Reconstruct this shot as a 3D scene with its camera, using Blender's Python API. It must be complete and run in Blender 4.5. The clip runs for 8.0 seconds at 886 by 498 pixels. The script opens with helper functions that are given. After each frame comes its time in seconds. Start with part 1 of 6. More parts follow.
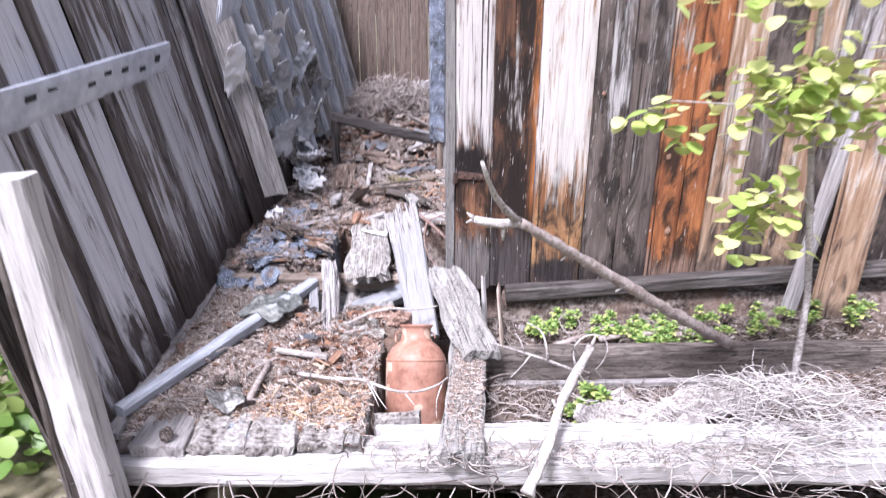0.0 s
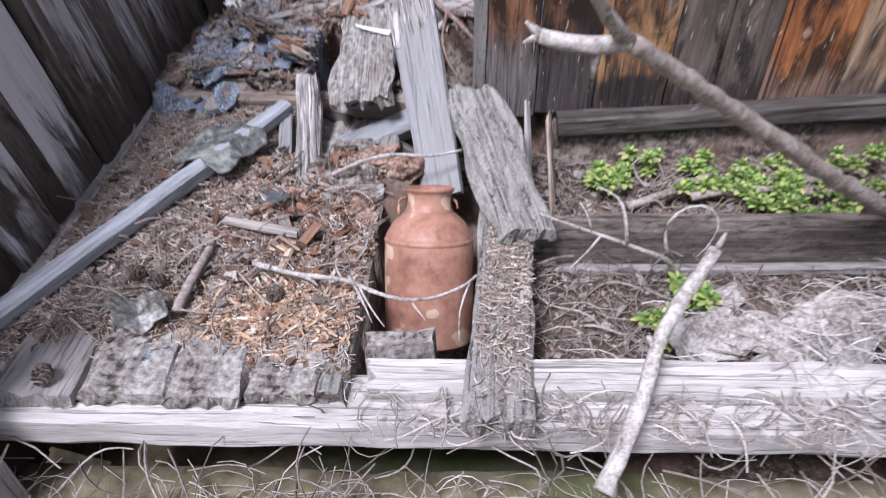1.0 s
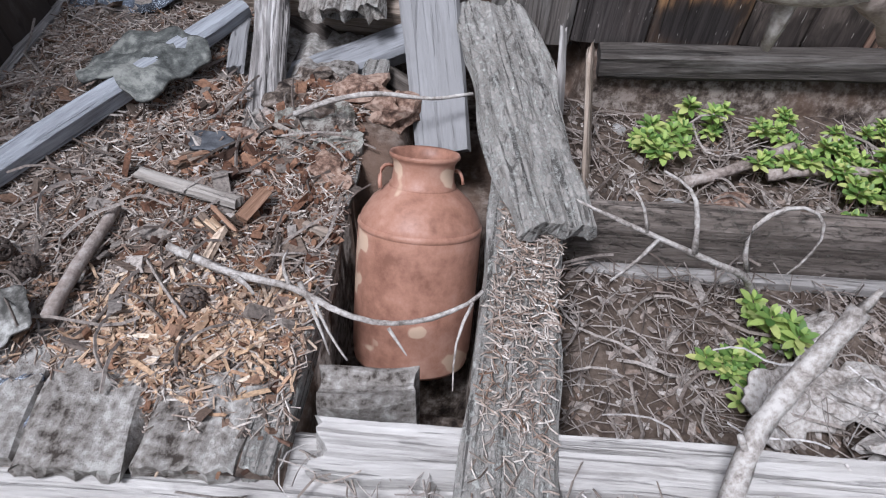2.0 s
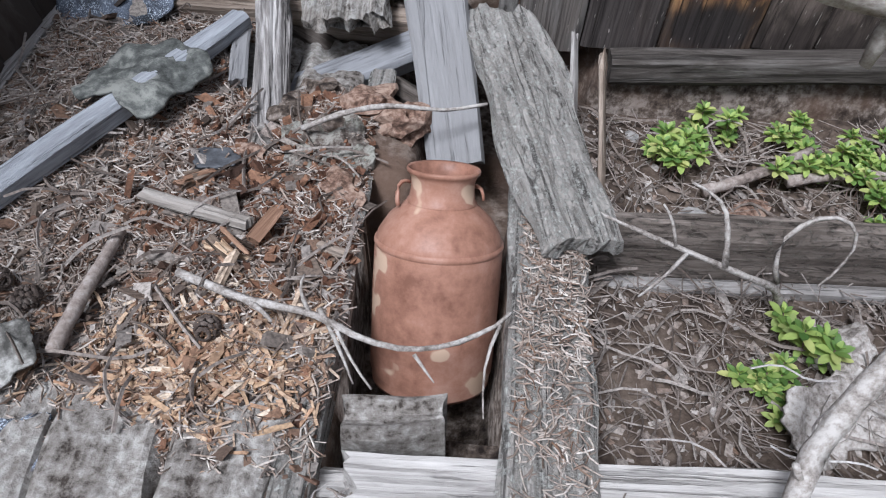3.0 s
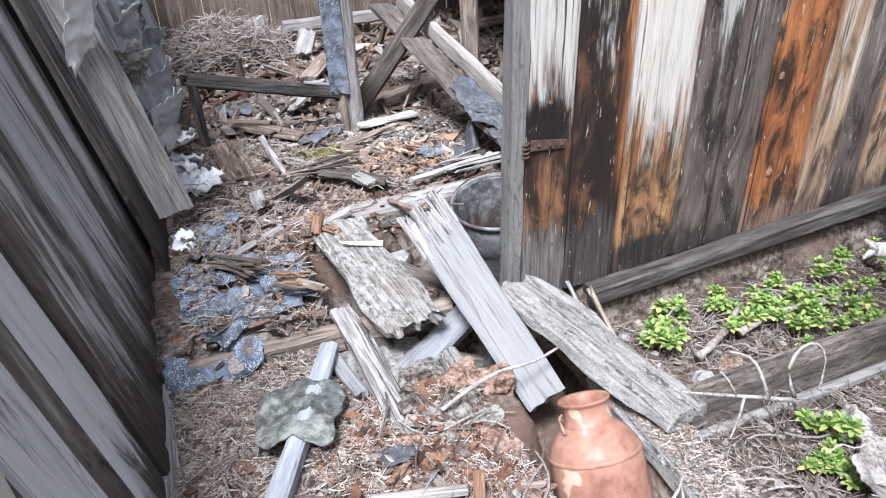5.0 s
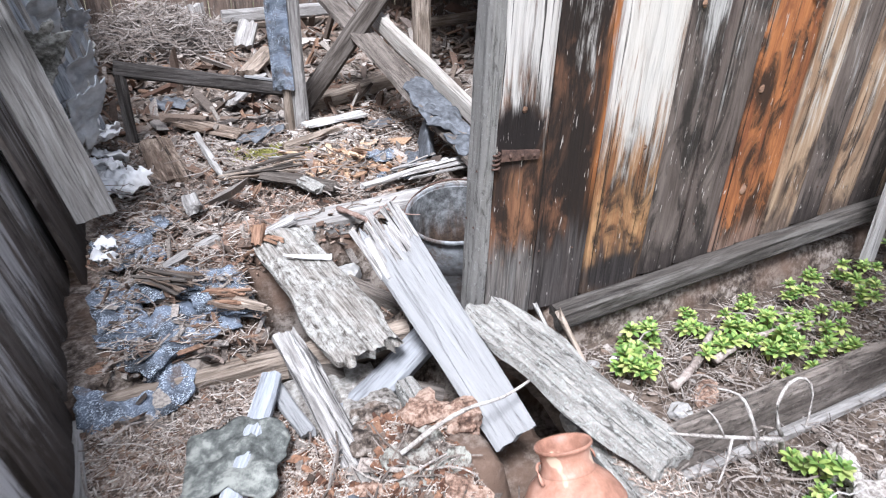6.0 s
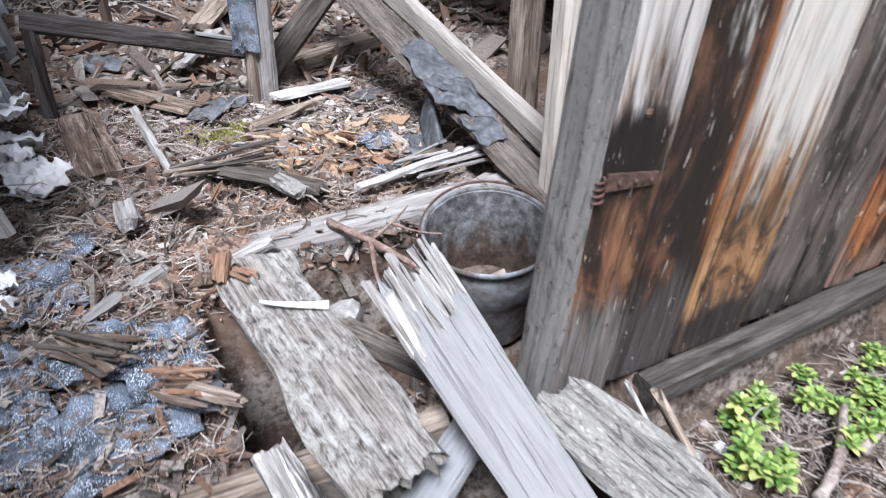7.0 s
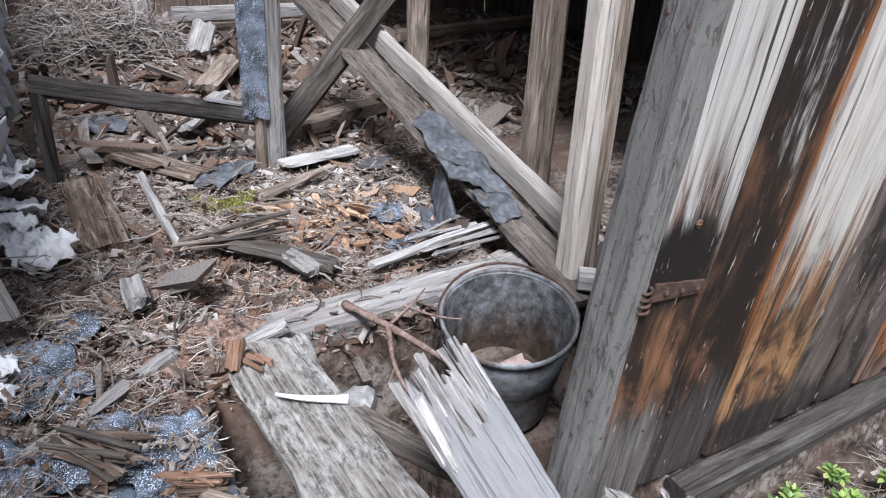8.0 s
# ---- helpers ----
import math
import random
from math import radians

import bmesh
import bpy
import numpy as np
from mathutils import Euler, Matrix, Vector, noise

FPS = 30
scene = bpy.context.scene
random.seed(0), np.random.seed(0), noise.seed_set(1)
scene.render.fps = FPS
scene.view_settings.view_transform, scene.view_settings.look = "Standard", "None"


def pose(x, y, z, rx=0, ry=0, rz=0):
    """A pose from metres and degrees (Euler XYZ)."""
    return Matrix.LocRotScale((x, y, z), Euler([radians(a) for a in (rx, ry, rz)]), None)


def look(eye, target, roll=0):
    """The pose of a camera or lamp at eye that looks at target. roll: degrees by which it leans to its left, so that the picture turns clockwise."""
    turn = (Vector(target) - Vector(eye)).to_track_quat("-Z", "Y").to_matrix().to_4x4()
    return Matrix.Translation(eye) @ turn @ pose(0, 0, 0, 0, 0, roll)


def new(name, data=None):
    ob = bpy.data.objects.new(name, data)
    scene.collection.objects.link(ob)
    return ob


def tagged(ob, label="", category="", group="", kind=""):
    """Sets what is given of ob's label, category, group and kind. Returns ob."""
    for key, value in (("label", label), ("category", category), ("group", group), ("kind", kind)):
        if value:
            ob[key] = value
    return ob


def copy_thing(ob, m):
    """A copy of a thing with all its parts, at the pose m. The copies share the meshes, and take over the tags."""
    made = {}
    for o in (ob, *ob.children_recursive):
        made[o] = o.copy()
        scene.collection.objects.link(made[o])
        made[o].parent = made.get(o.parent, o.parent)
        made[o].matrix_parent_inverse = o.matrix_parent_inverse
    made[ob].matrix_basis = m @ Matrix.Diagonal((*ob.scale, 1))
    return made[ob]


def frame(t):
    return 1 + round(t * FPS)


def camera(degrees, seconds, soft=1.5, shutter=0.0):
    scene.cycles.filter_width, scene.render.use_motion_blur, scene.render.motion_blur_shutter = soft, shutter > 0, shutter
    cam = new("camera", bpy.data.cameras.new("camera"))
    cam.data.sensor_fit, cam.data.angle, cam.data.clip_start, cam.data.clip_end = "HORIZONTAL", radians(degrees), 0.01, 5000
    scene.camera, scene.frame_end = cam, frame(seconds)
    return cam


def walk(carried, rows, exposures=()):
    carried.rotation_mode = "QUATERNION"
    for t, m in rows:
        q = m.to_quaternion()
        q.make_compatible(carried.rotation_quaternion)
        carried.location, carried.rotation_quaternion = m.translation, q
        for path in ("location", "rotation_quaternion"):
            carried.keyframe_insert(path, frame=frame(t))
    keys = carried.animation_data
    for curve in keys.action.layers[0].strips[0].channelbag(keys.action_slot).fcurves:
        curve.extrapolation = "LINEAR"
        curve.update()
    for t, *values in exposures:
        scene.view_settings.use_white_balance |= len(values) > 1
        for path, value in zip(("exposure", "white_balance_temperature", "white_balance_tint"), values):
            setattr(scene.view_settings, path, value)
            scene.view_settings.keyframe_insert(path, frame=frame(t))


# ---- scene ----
cam = camera(64.6, 8.0, soft=1.1, shutter=0.3)
METRES, EYE, TILT, LEAN, TURN = 3.5, 1.3125, -20.0, 0.0, 0.0
ROWS = [
    (0.0, 0.0, 0.0, 0.0, -0.0, 0.0, 0.0),
    (0.5, 0.0143, 0.1359, 0.0228, 1.83, -9.24, -2.08),
    (1.0, -0.0056, 0.2471, 0.025, 1.59, -17.52, -0.22),
    (1.5, -0.0121, 0.3525, 0.0261, 3.11, -25.75, -3.54),
    (3.0, -0.0296, 0.4023, 0.0259, 0.84, -25.44, -3.73),
    (3.5, -0.0515, 0.3417, 0.0473, -1.93, -18.98, -0.78),
    (4.0, -0.0994, 0.3291, 0.0552, -10.07, -12.02, 1.8),
    (4.5, -0.1664, 0.3171, 0.0909, -14.26, -7.66, 5.37),
    (5.0, -0.2207, 0.3129, 0.0894, -18.51, -7.45, 10.35),
    (6.5, -0.2029, 0.4573, 0.1125, -25.66, -9.74, 7.73),
    (7.0, -0.1873, 0.5589, 0.1357, -27.02, -12.54, 7.9),
    (7.5, -0.1931, 0.583, 0.158, -27.15, -9.58, 6.21),
    (8.0, -0.1976, 0.5847, 0.1623, -27.97, -8.81, 6.57),
]
EXPOSURES = [(t, e, 5800, {0.0: 24, 0.5: 24, 1.0: 21, 1.5: 17}.get(t, 12)) for t, e in ((0.0, 1.58), (0.5, 1.24), (1.0, 0.78), (1.5, 0.53), (3.0, 0.40), (3.5, 0.36), (4.0, 0.3), (4.5, 0.78), (5.0, 1.36), (6.5, 1.46), (7.0, 1.22), (8.0, 0.91))]
walk(cam, [(t, pose(0, 0, EYE, TILT, LEAN, TURN) @ pose(METRES * x, METRES * y, METRES * z, 90 + pitch, roll, yaw)) for t, x, y, z, yaw, pitch, roll in ROWS], EXPOSURES)

# ---- light: a bright overcast sky ----
world = bpy.data.worlds.new("sky")
scene.world = world
world.use_nodes = True
wn = world.node_tree
sky = wn.nodes.new("ShaderNodeTexSky")
sky.sky_type, sky.sun_disc = "NISHITA", False
sky.sun_elevation, sky.sun_rotation = radians(58), radians(214)
sky.air_density, sky.dust_density, sky.ozone_density = 1.0, 4.0, 0.6
soften = wn.nodes.new("ShaderNodeHueSaturation")
soften.inputs["Saturation"].default_value = 0.35
wn.links.new(sky.outputs[0], soften.inputs["Color"])
wn.links.new(soften.outputs[0], wn.nodes["Background"].inputs[0])
wn.nodes["Background"].inputs[1].default_value = 0.078
sun_data = bpy.data.lights.new("sun", "SUN")
sun_data.energy, sun_data.angle, sun_data.color = 3.1, radians(16), (1.0, 0.985, 0.965)
sun = new("sun", sun_data)
sun.matrix_world = look((-2.1, -0.7, 6.25), (0, 2.5, 0))

rnd = random.Random(7)


# ---- materials ----
class Nodes:
    def __init__(self, name, rough=0.85):
        self.mat = bpy.data.materials.new(name)
        self.mat.use_nodes = True
        self.t = self.mat.node_tree
        self.out = self.t.nodes["Principled BSDF"]
        self.out.inputs["Roughness"].default_value = rough
        self.out.inputs["Specular IOR Level"].default_value = 0.25

    def n(self, kind, operation=None):
        node = self.t.nodes.new("ShaderNode" + kind)
        if operation:
            node.operation = operation
        return node

    def put(self, source, target):
        self.t.links.new(source, target)

    def coords(self, scale, random_shift=True, kind="Object"):
        tc = self.n("TexCoord")
        mp = self.n("Mapping")
        mp.inputs["Scale"].default_value = scale
        self.put(tc.outputs[kind], mp.inputs["Vector"])
        if random_shift:
            info = self.n("ObjectInfo")
            mul = self.n("VectorMath", operation="SCALE")
            mul.inputs[0].default_value = (13.0, 29.0, 41.0)
            self.put(info.outputs["Random"], mul.inputs["Scale"])
            self.put(mul.outputs[0], mp.inputs["Location"])
        return mp.outputs[0]

    def noise(self, vec, scale, detail=6, rough=0.6, dist=0.0):
        t = self.n("TexNoise")
        t.inputs["Scale"].default_value, t.inputs["Detail"].default_value = scale, detail
        t.inputs["Roughness"].default_value, t.inputs["Distortion"].default_value = rough, dist
        self.put(vec, t.inputs["Vector"])
        return t.outputs["Fac"]

    def ramp(self, fac, stops):
        r = self.n("ValToRGB")
        while len(r.color_ramp.elements) < len(stops):
            r.color_ramp.elements.new(0.5)
        for e, (p, c) in zip(r.color_ramp.elements, stops):
            e.position = p
            e.color = (*c, 1) if isinstance(c, tuple) else (c, c, c, 1)
        self.put(fac, r.inputs[0])
        return r.outputs[0]

    def mix(self, fac, a, b, blend="MIX"):
        m = self.n("Mix")
        m.data_type, m.blend_type = "RGBA", blend
        for value, socket in ((fac, m.inputs[0]), (a, m.inputs[6]), (b, m.inputs[7])):
            if isinstance(value, (int, float)):
                socket.default_value = value
            elif isinstance(value, tuple):
                socket.default_value = (*value, 1)
            else:
                self.put(value, socket)
        return m.outputs[2]

    def math(self, op, a, b):
        m = self.n("Math", operation=op)
        for value, socket in ((a, m.inputs[0]), (b, m.inputs[1])):
            if isinstance(value, (int, float)):
                socket.default_value = value
            else:
                self.put(value, socket)
        return m.outputs[0]

    def done(self, colour, height=None, strength=0.5, distance=0.004):
        if isinstance(colour, tuple):
            self.out.inputs["Base Color"].default_value = (*colour, 1)
        else:
            self.put(colour, self.out.inputs["Base Color"])
        if height is not None:
            b = self.n("Bump")
            b.inputs["Strength"].default_value, b.inputs["Distance"].default_value = strength, distance
            self.put(height, b.inputs["Height"])
            self.put(b.outputs[0], self.out.inputs["Normal"])
        return self.mat


def wood(name, light, mid, dark, lichen=None, lichen_amount=0.5, crack=0.4, rough=0.88, spread=0.10):
    """Weathered timber, grain along local x."""
    k = Nodes(name, rough)
    fine = k.noise(k.coords((5, 105, 105)), 1.6, 9, 0.75, 0.5)
    wide = k.noise(k.coords((2.2, 17, 17)), 1.5, 7, 0.68, 1.2)
    blot = k.noise(k.coords((5, 11, 11)), 1.0, 5, 0.6)
    both = k.math("ADD", k.math("MULTIPLY", fine, 0.45), k.math("MULTIPLY", wide, 0.55))
    col = k.ramp(both, [(0.478 - spread, dark), (0.478, mid), (0.478 + spread, light)])
    col = k.mix(k.ramp(blot, [(0.44, 0.0), (0.66, 0.6)]), col, mid)
    cracks = k.ramp(k.noise(k.coords((2.0, 85, 85)), 1.3, 4, 0.55, 0.6), [(0.36, 1.0), (0.42, 0.0)])
    col = k.mix(k.math("MULTIPLY", cracks, crack), col, tuple(0.25 * c for c in dark))
    if lichen:
        spots = k.ramp(k.noise(k.coords((26, 30, 30)), 3.5, 10, 0.85), [(0.57 - 0.12 * lichen_amount, 0.0), (0.62 - 0.1 * lichen_amount, 0.9)])
        col = k.mix(spots, col, lichen)
        flakes = k.ramp(k.noise(k.coords((9, 26, 26)), 2.2, 8, 0.75, 0.8), [(0.37, 0.7), (0.44, 0.0)])
        col = k.mix(flakes, col, tuple(0.7 * c for c in dark))
    height = k.math("SUBTRACT", both, k.math("MULTIPLY", cracks, 0.5))
    if lichen:
        height = k.math("SUBTRACT", k.math("ADD", height, k.math("MULTIPLY", spots, 0.3)), k.math("MULTIPLY", flakes, 0.5))
    return k.done(col, height, 0.85, 0.007)


def old_paint(name, top, low, foot, streak, z_low=0.55, z_foot=0.12, streak_amount=0.5, soft=0.10, burn=None, burn_amount=0.8, scorch=None):
    """A wall board, local x up its length: worn coat above, weather-burnt wood below, grey foot."""
    k = Nodes(name, 0.8)
    fine = k.noise(k.coords((4, 85, 85)), 1.5, 9, 0.75, 0.4)
    wide = k.noise(k.coords((1.2, 15, 15)), 1.3, 6, 0.65, 0.9)
    tc = k.n("TexCoord")
    sep = k.n("SeparateXYZ")
    k.put(tc.outputs["Object"], sep.inputs[0])
    worn = k.math("ADD", sep.outputs[0], k.math("MULTIPLY", k.math("SUBTRACT", wide, 0.5), 0.75))
    worn = k.math("ADD", worn, k.math("MULTIPLY", k.math("SUBTRACT", fine, 0.5), 0.45))

    def rise(at, width):
        m = k.n("MapRange")
        m.inputs["From Min"].default_value, m.inputs["From Max"].default_value = at - width, at + width
        k.put(worn, m.inputs["Value"])
        return m.outputs[0]
    col = k.mix(rise(z_low, soft), low, top)
    if burn:
        where = k.ramp(k.noise(k.coords((2.6, 13, 13)), 1.2, 5, 0.65, 0.7), [(0.40, 0.0), (0.50, burn_amount)])
        below = k.math("SUBTRACT", 1.0, rise(z_low + 0.22, 0.12))
        col = k.mix(k.math("MULTIPLY", where, below), col, burn)
    col = k.mix(rise(z_foot, 0.3 * soft + 0.04), foot, col)
    blotch = k.noise(k.coords((5, 17, 17)), 1.3, 7, 0.68, 0.9)
    col = k.mix(k.ramp(blotch, [(0.34, 0.7), (0.46, 0.0)]), col, streak)
    bare = k.noise(k.coords((3.2, 30, 30)), 1.4, 8, 0.72, 0.6)
    col = k.mix(k.ramp(bare, [(0.54, 0.0), (0.63, 0.6)]), col, tuple(min(0.62, 1.35 * c + 0.04) for c in top))
    if scorch:
        band = k.math("MULTIPLY", k.math("SUBTRACT", 1.0, rise(scorch + 0.15, 0.07)), rise(scorch - 0.04, 0.09))
        col = k.mix(k.math("MULTIPLY", band, 0.93), col, (0.022, 0.016, 0.014))
    lines = k.ramp(k.math("ADD", k.math("MULTIPLY", fine, 0.5), k.math("MULTIPLY", wide, 0.5)), [(0.43, 1.0), (0.50, 0.0)])
    col = k.mix(k.math("MULTIPLY", lines, streak_amount), col, streak)
    pale = k.ramp(k.noise(k.coords((7, 170, 170)), 1.2, 4, 0.65), [(0.61, 0.0), (0.70, 0.38)])
    col = k.mix(pale, col, (0.44, 0.41, 0.38))
    cracks = k.ramp(k.noise(k.coords((1.2, 95, 95)), 1.3, 3, 0.5, 0.4), [(0.33, 0.85), (0.37, 0.0)])
    col = k.mix(cracks, col, (0.02, 0.016, 0.013))
    return k.done(col, fine, 0.9, 0.004)


def worn_board(name, bare, brown, stain, wash, wash_z, wash_amount, stain_amount, foot_z, foot=None, scorch=None, edge=None, calm=False):
    """A wall board, local x up its length: bare brown wood, dark stains, flaking wash above, weathered foot where foot
    is given, else a near-black one.
    """
    k = Nodes(name, 0.82)
    grain = k.noise(k.coords((2.2, 20, 20) if calm else (3.4, 70, 70)), 1.4, 7, 0.66, 0.6)
    streak = k.noise(k.coords((1.5, 12, 12)), 1.3, 7, 0.64, 0.9)
    blot = k.noise(k.coords((2.8, 8.0, 8.0)), 1.3, 9, 0.66, 0.9)
    tc = k.n("TexCoord")
    sep = k.n("SeparateXYZ")
    k.put(tc.outputs["Object"], sep.inputs[0])

    def amid(value, lo, hi):
        m = k.n("MapRange")
        m.interpolation_type = "SMOOTHSTEP"
        m.inputs["From Min"].default_value, m.inputs["From Max"].default_value = lo, hi
        k.put(value, m.inputs["Value"])
        return m.outputs[0]
    both = k.math("ADD", k.math("MULTIPLY", grain, 0.4), k.math("MULTIPLY", streak, 0.6))
    level = k.math("ADD", sep.outputs[0], k.math("MULTIPLY", k.math("SUBTRACT", both, 0.5), 1.5))
    col = k.ramp(both, [(0.40, brown), (0.56, bare)])
    stained = k.math("ADD", k.math("MULTIPLY", blot, 0.65), k.math("MULTIPLY", both, 0.35))
    col = k.mix(k.math("MULTIPLY", amid(stained, 0.505 - 0.06 * stain_amount, 0.615 - 0.06 * stain_amount), 0.95), col, stain)
    if edge:
        rim = k.math("ADD", k.math("MULTIPLY", sep.outputs[1], -1.0), k.math("MULTIPLY", k.math("SUBTRACT", streak, 0.5), 0.12))
        col = k.mix(k.math("MULTIPLY", amid(rim, 0.056, 0.084), k.math("MULTIPLY", amid(sep.outputs[0], 0.25, 0.5), amid(blot, 0.38, 0.5))), col, edge)
    flakes = k.math("ADD", k.math("MULTIPLY", streak, 0.5), k.math("ADD", k.math("MULTIPLY", grain, 0.28), k.math("MULTIPLY", blot, 0.22)))
    cover = k.math("MULTIPLY", amid(level, wash_z - 0.14, wash_z + 0.14), amid(flakes, 0.565 - 0.17 * wash_amount, 0.665 - 0.17 * wash_amount))
    coat = k.mix(k.ramp(grain, [(0.36, 0.45), (0.52, 0.0)]), wash, tuple(0.5 * c for c in wash))
    col = k.mix(k.math("MULTIPLY", cover, 0.92), col, coat)
    if scorch:
        at, over, tall, wide = scorch
        dx = k.math("DIVIDE", k.math("SUBTRACT", sep.outputs[0], at), tall)
        dy = k.math("DIVIDE", k.math("SUBTRACT", sep.outputs[1], over), wide)
        far = k.math("ADD", k.math("MULTIPLY", dx, dx), k.math("MULTIPLY", dy, dy))
        far = k.math("ADD", far, k.math("MULTIPLY", k.math("SUBTRACT", stained, 0.5), 4.0))
        col = k.mix(k.math("SUBTRACT", 1.0, amid(far, 0.45, 1.25)), col, (0.016, 0.012, 0.011))
    if foot:
        worn = k.math("SUBTRACT", 1.0, amid(k.math("ADD", sep.outputs[0], k.math("MULTIPLY", k.math("SUBTRACT", streak, 0.5), 0.45)), foot_z - 0.05, foot_z + 0.06))
        col = k.mix(k.math("MULTIPLY", worn, 0.9), col, k.mix(k.ramp(grain, [(0.40, 0.0), (0.58, 1.0)]), tuple(0.45 * c for c in foot), foot))
    else:
        # no foot colour given: near-black brown fades in towards the foot
        worn = k.math("SUBTRACT", 1.0, amid(k.math("ADD", sep.outputs[0], k.math("MULTIPLY", k.math("SUBTRACT", stained, 0.5), 2.2)), foot_z - 0.08, foot_z + 0.2))
        col = k.mix(k.math("MULTIPLY", worn, 0.9), col, (0.034, 0.025, 0.02))
    chips_pale = k.ramp(k.noise(k.coords((9, 60, 60)), 2.0, 3, 0.6), [(0.66, 0.0), (0.70, 0.7)])
    if not calm:
        col = k.mix(chips_pale, col, (0.50, 0.46, 0.42))
    cracks = k.ramp(k.noise(k.coords((0.9, 80, 80)), 1.3, 3, 0.5, 0.4), [(0.335, 0.5 if calm else 0.9), (0.365, 0.0)])
    col = k.mix(cracks, col, (0.016, 0.013, 0.011))
    height = k.math("SUBTRACT", k.math("ADD", grain, k.math("MULTIPLY", cover, 0.25)), k.math("MULTIPLY", cracks, 0.6))
    return k.done(col, height, 0.8, 0.004)


W_GREY = wood("grey weathered wood", (0.43, 0.415, 0.40), (0.26, 0.243, 0.23), (0.08, 0.071, 0.065), spread=0.13)
W_STUD = wood("pale upright stud", (0.74, 0.69, 0.62), (0.60, 0.54, 0.47), (0.24, 0.195, 0.155), spread=0.16)
W_RAIL = wood("weathered rail", (0.46, 0.43, 0.395), (0.33, 0.30, 0.27), (0.14, 0.12, 0.10), spread=0.15)
W_SILL = wood("bleached sill wood", (0.60, 0.58, 0.555), (0.44, 0.42, 0.40), (0.17, 0.155, 0.145), spread=0.16)
W_PALE = wood("pale sawn wood", (0.30, 0.30, 0.305), (0.24, 0.238, 0.24), (0.14, 0.135, 0.13), crack=0.25, spread=0.2)
W_BLUE = wood("blue grey lath", (0.44, 0.465, 0.50), (0.31, 0.325, 0.35), (0.16, 0.165, 0.175), crack=0.25)
W_BEAM = wood("smooth grey beam wood", (0.33, 0.34, 0.36), (0.25, 0.255, 0.268), (0.13, 0.13, 0.135), crack=0.25, spread=0.16)
W_RAILDARK = wood("dark base rail", (0.13, 0.12, 0.11), (0.06, 0.052, 0.046), (0.02, 0.017, 0.014))
W_CHAR = wood("charred wood", (0.11, 0.10, 0.095), (0.035, 0.03, 0.027), (0.012, 0.010, 0.009))
W_DARK = wood("dark damp wood", (0.16, 0.14, 0.125), (0.075, 0.062, 0.053), (0.022, 0.018, 0.015))
W_BROWN = wood("brown aged wood", (0.40, 0.335, 0.28), (0.21, 0.165, 0.13), (0.045, 0.035, 0.029))
W_JOIST = wood("dark joist wood", (0.25, 0.215, 0.19), (0.13, 0.108, 0.093), (0.04, 0.032, 0.027), (0.22, 0.21, 0.18), 0.2)
W_MOSS = wood("lichened plank", (0.43, 0.41, 0.385), (0.29, 0.272, 0.25), (0.085, 0.075, 0.067), (0.47, 0.47, 0.44), 0.6, 0.75, spread=0.15)
k = Nodes("lichen-crusted board", 0.92)
crust = k.noise(k.coords((14, 34, 34)), 2.0, 10, 0.78, 0.6)
patch = k.noise(k.coords((5, 9, 9)), 1.4, 4, 0.6)
fibre = k.noise(k.coords((4, 90, 90)), 1.5, 7, 0.7, 0.4)
col = k.ramp(k.math("ADD", k.math("MULTIPLY", crust, 0.7), k.math("MULTIPLY", fibre, 0.3)), [(0.40, (0.05, 0.042, 0.035)), (0.46, (0.18, 0.163, 0.147)), (0.52, (0.33, 0.318, 0.295)), (0.60, (0.47, 0.46, 0.435))])
col = k.mix(k.ramp(patch, [(0.46, 0.0), (0.60, 0.7)]), col, k.ramp(fibre, [(0.40, (0.10, 0.085, 0.072)), (0.56, (0.33, 0.30, 0.27))]))
W_LICHEN = k.done(col, crust, 0.9, 0.008)
W_SPLIT = wood("split grey wood", (0.52, 0.50, 0.485), (0.23, 0.215, 0.205), (0.035, 0.03, 0.027), crack=0.9)
W_SPLITBROWN = wood("split brown wood", (0.33, 0.265, 0.215), (0.11, 0.078, 0.058), (0.022, 0.016, 0.012), crack=0.9)
W_STRAWY = wood("fresh tan wood", (0.66, 0.52, 0.38), (0.46, 0.31, 0.20), (0.16, 0.09, 0.055), crack=0.5)
W_ROT = wood("rotten red wood", (0.38, 0.24, 0.165), (0.20, 0.115, 0.075), (0.055, 0.03, 0.02), crack=0.7)
W_LEFT = worn_board("pale inner wall board", (0.34, 0.32, 0.315), (0.17, 0.145, 0.13), (0.035, 0.026, 0.021), (0.56, 0.55, 0.565), 0.40, 1.15, 0.3, 0.36, calm=True)
W_LEFT_MID = worn_board("brown inner wall board", (0.25, 0.225, 0.21), (0.11, 0.088, 0.075), (0.028, 0.021, 0.018), (0.45, 0.435, 0.44), 0.58, 0.85, 0.45, 0.42, calm=True)
W_LEFT_DARK = worn_board("dark inner wall board", (0.15, 0.13, 0.12), (0.075, 0.06, 0.05), (0.02, 0.015, 0.013), (0.33, 0.315, 0.31), 0.8, 0.4, 0.5, 0.42, calm=True)
W_BACK = old_paint("back wall board", (0.16, 0.12, 0.097), (0.13, 0.095, 0.077), (0.07, 0.052, 0.043), (0.04, 0.032, 0.028), 0.6, 0.1, 0.6)
W_JAMB = wood("grey door jamb", (0.29, 0.28, 0.265), (0.215, 0.205, 0.193), (0.12, 0.11, 0.10), (0.40, 0.40, 0.38), 0.12, 0.15, spread=0.2)
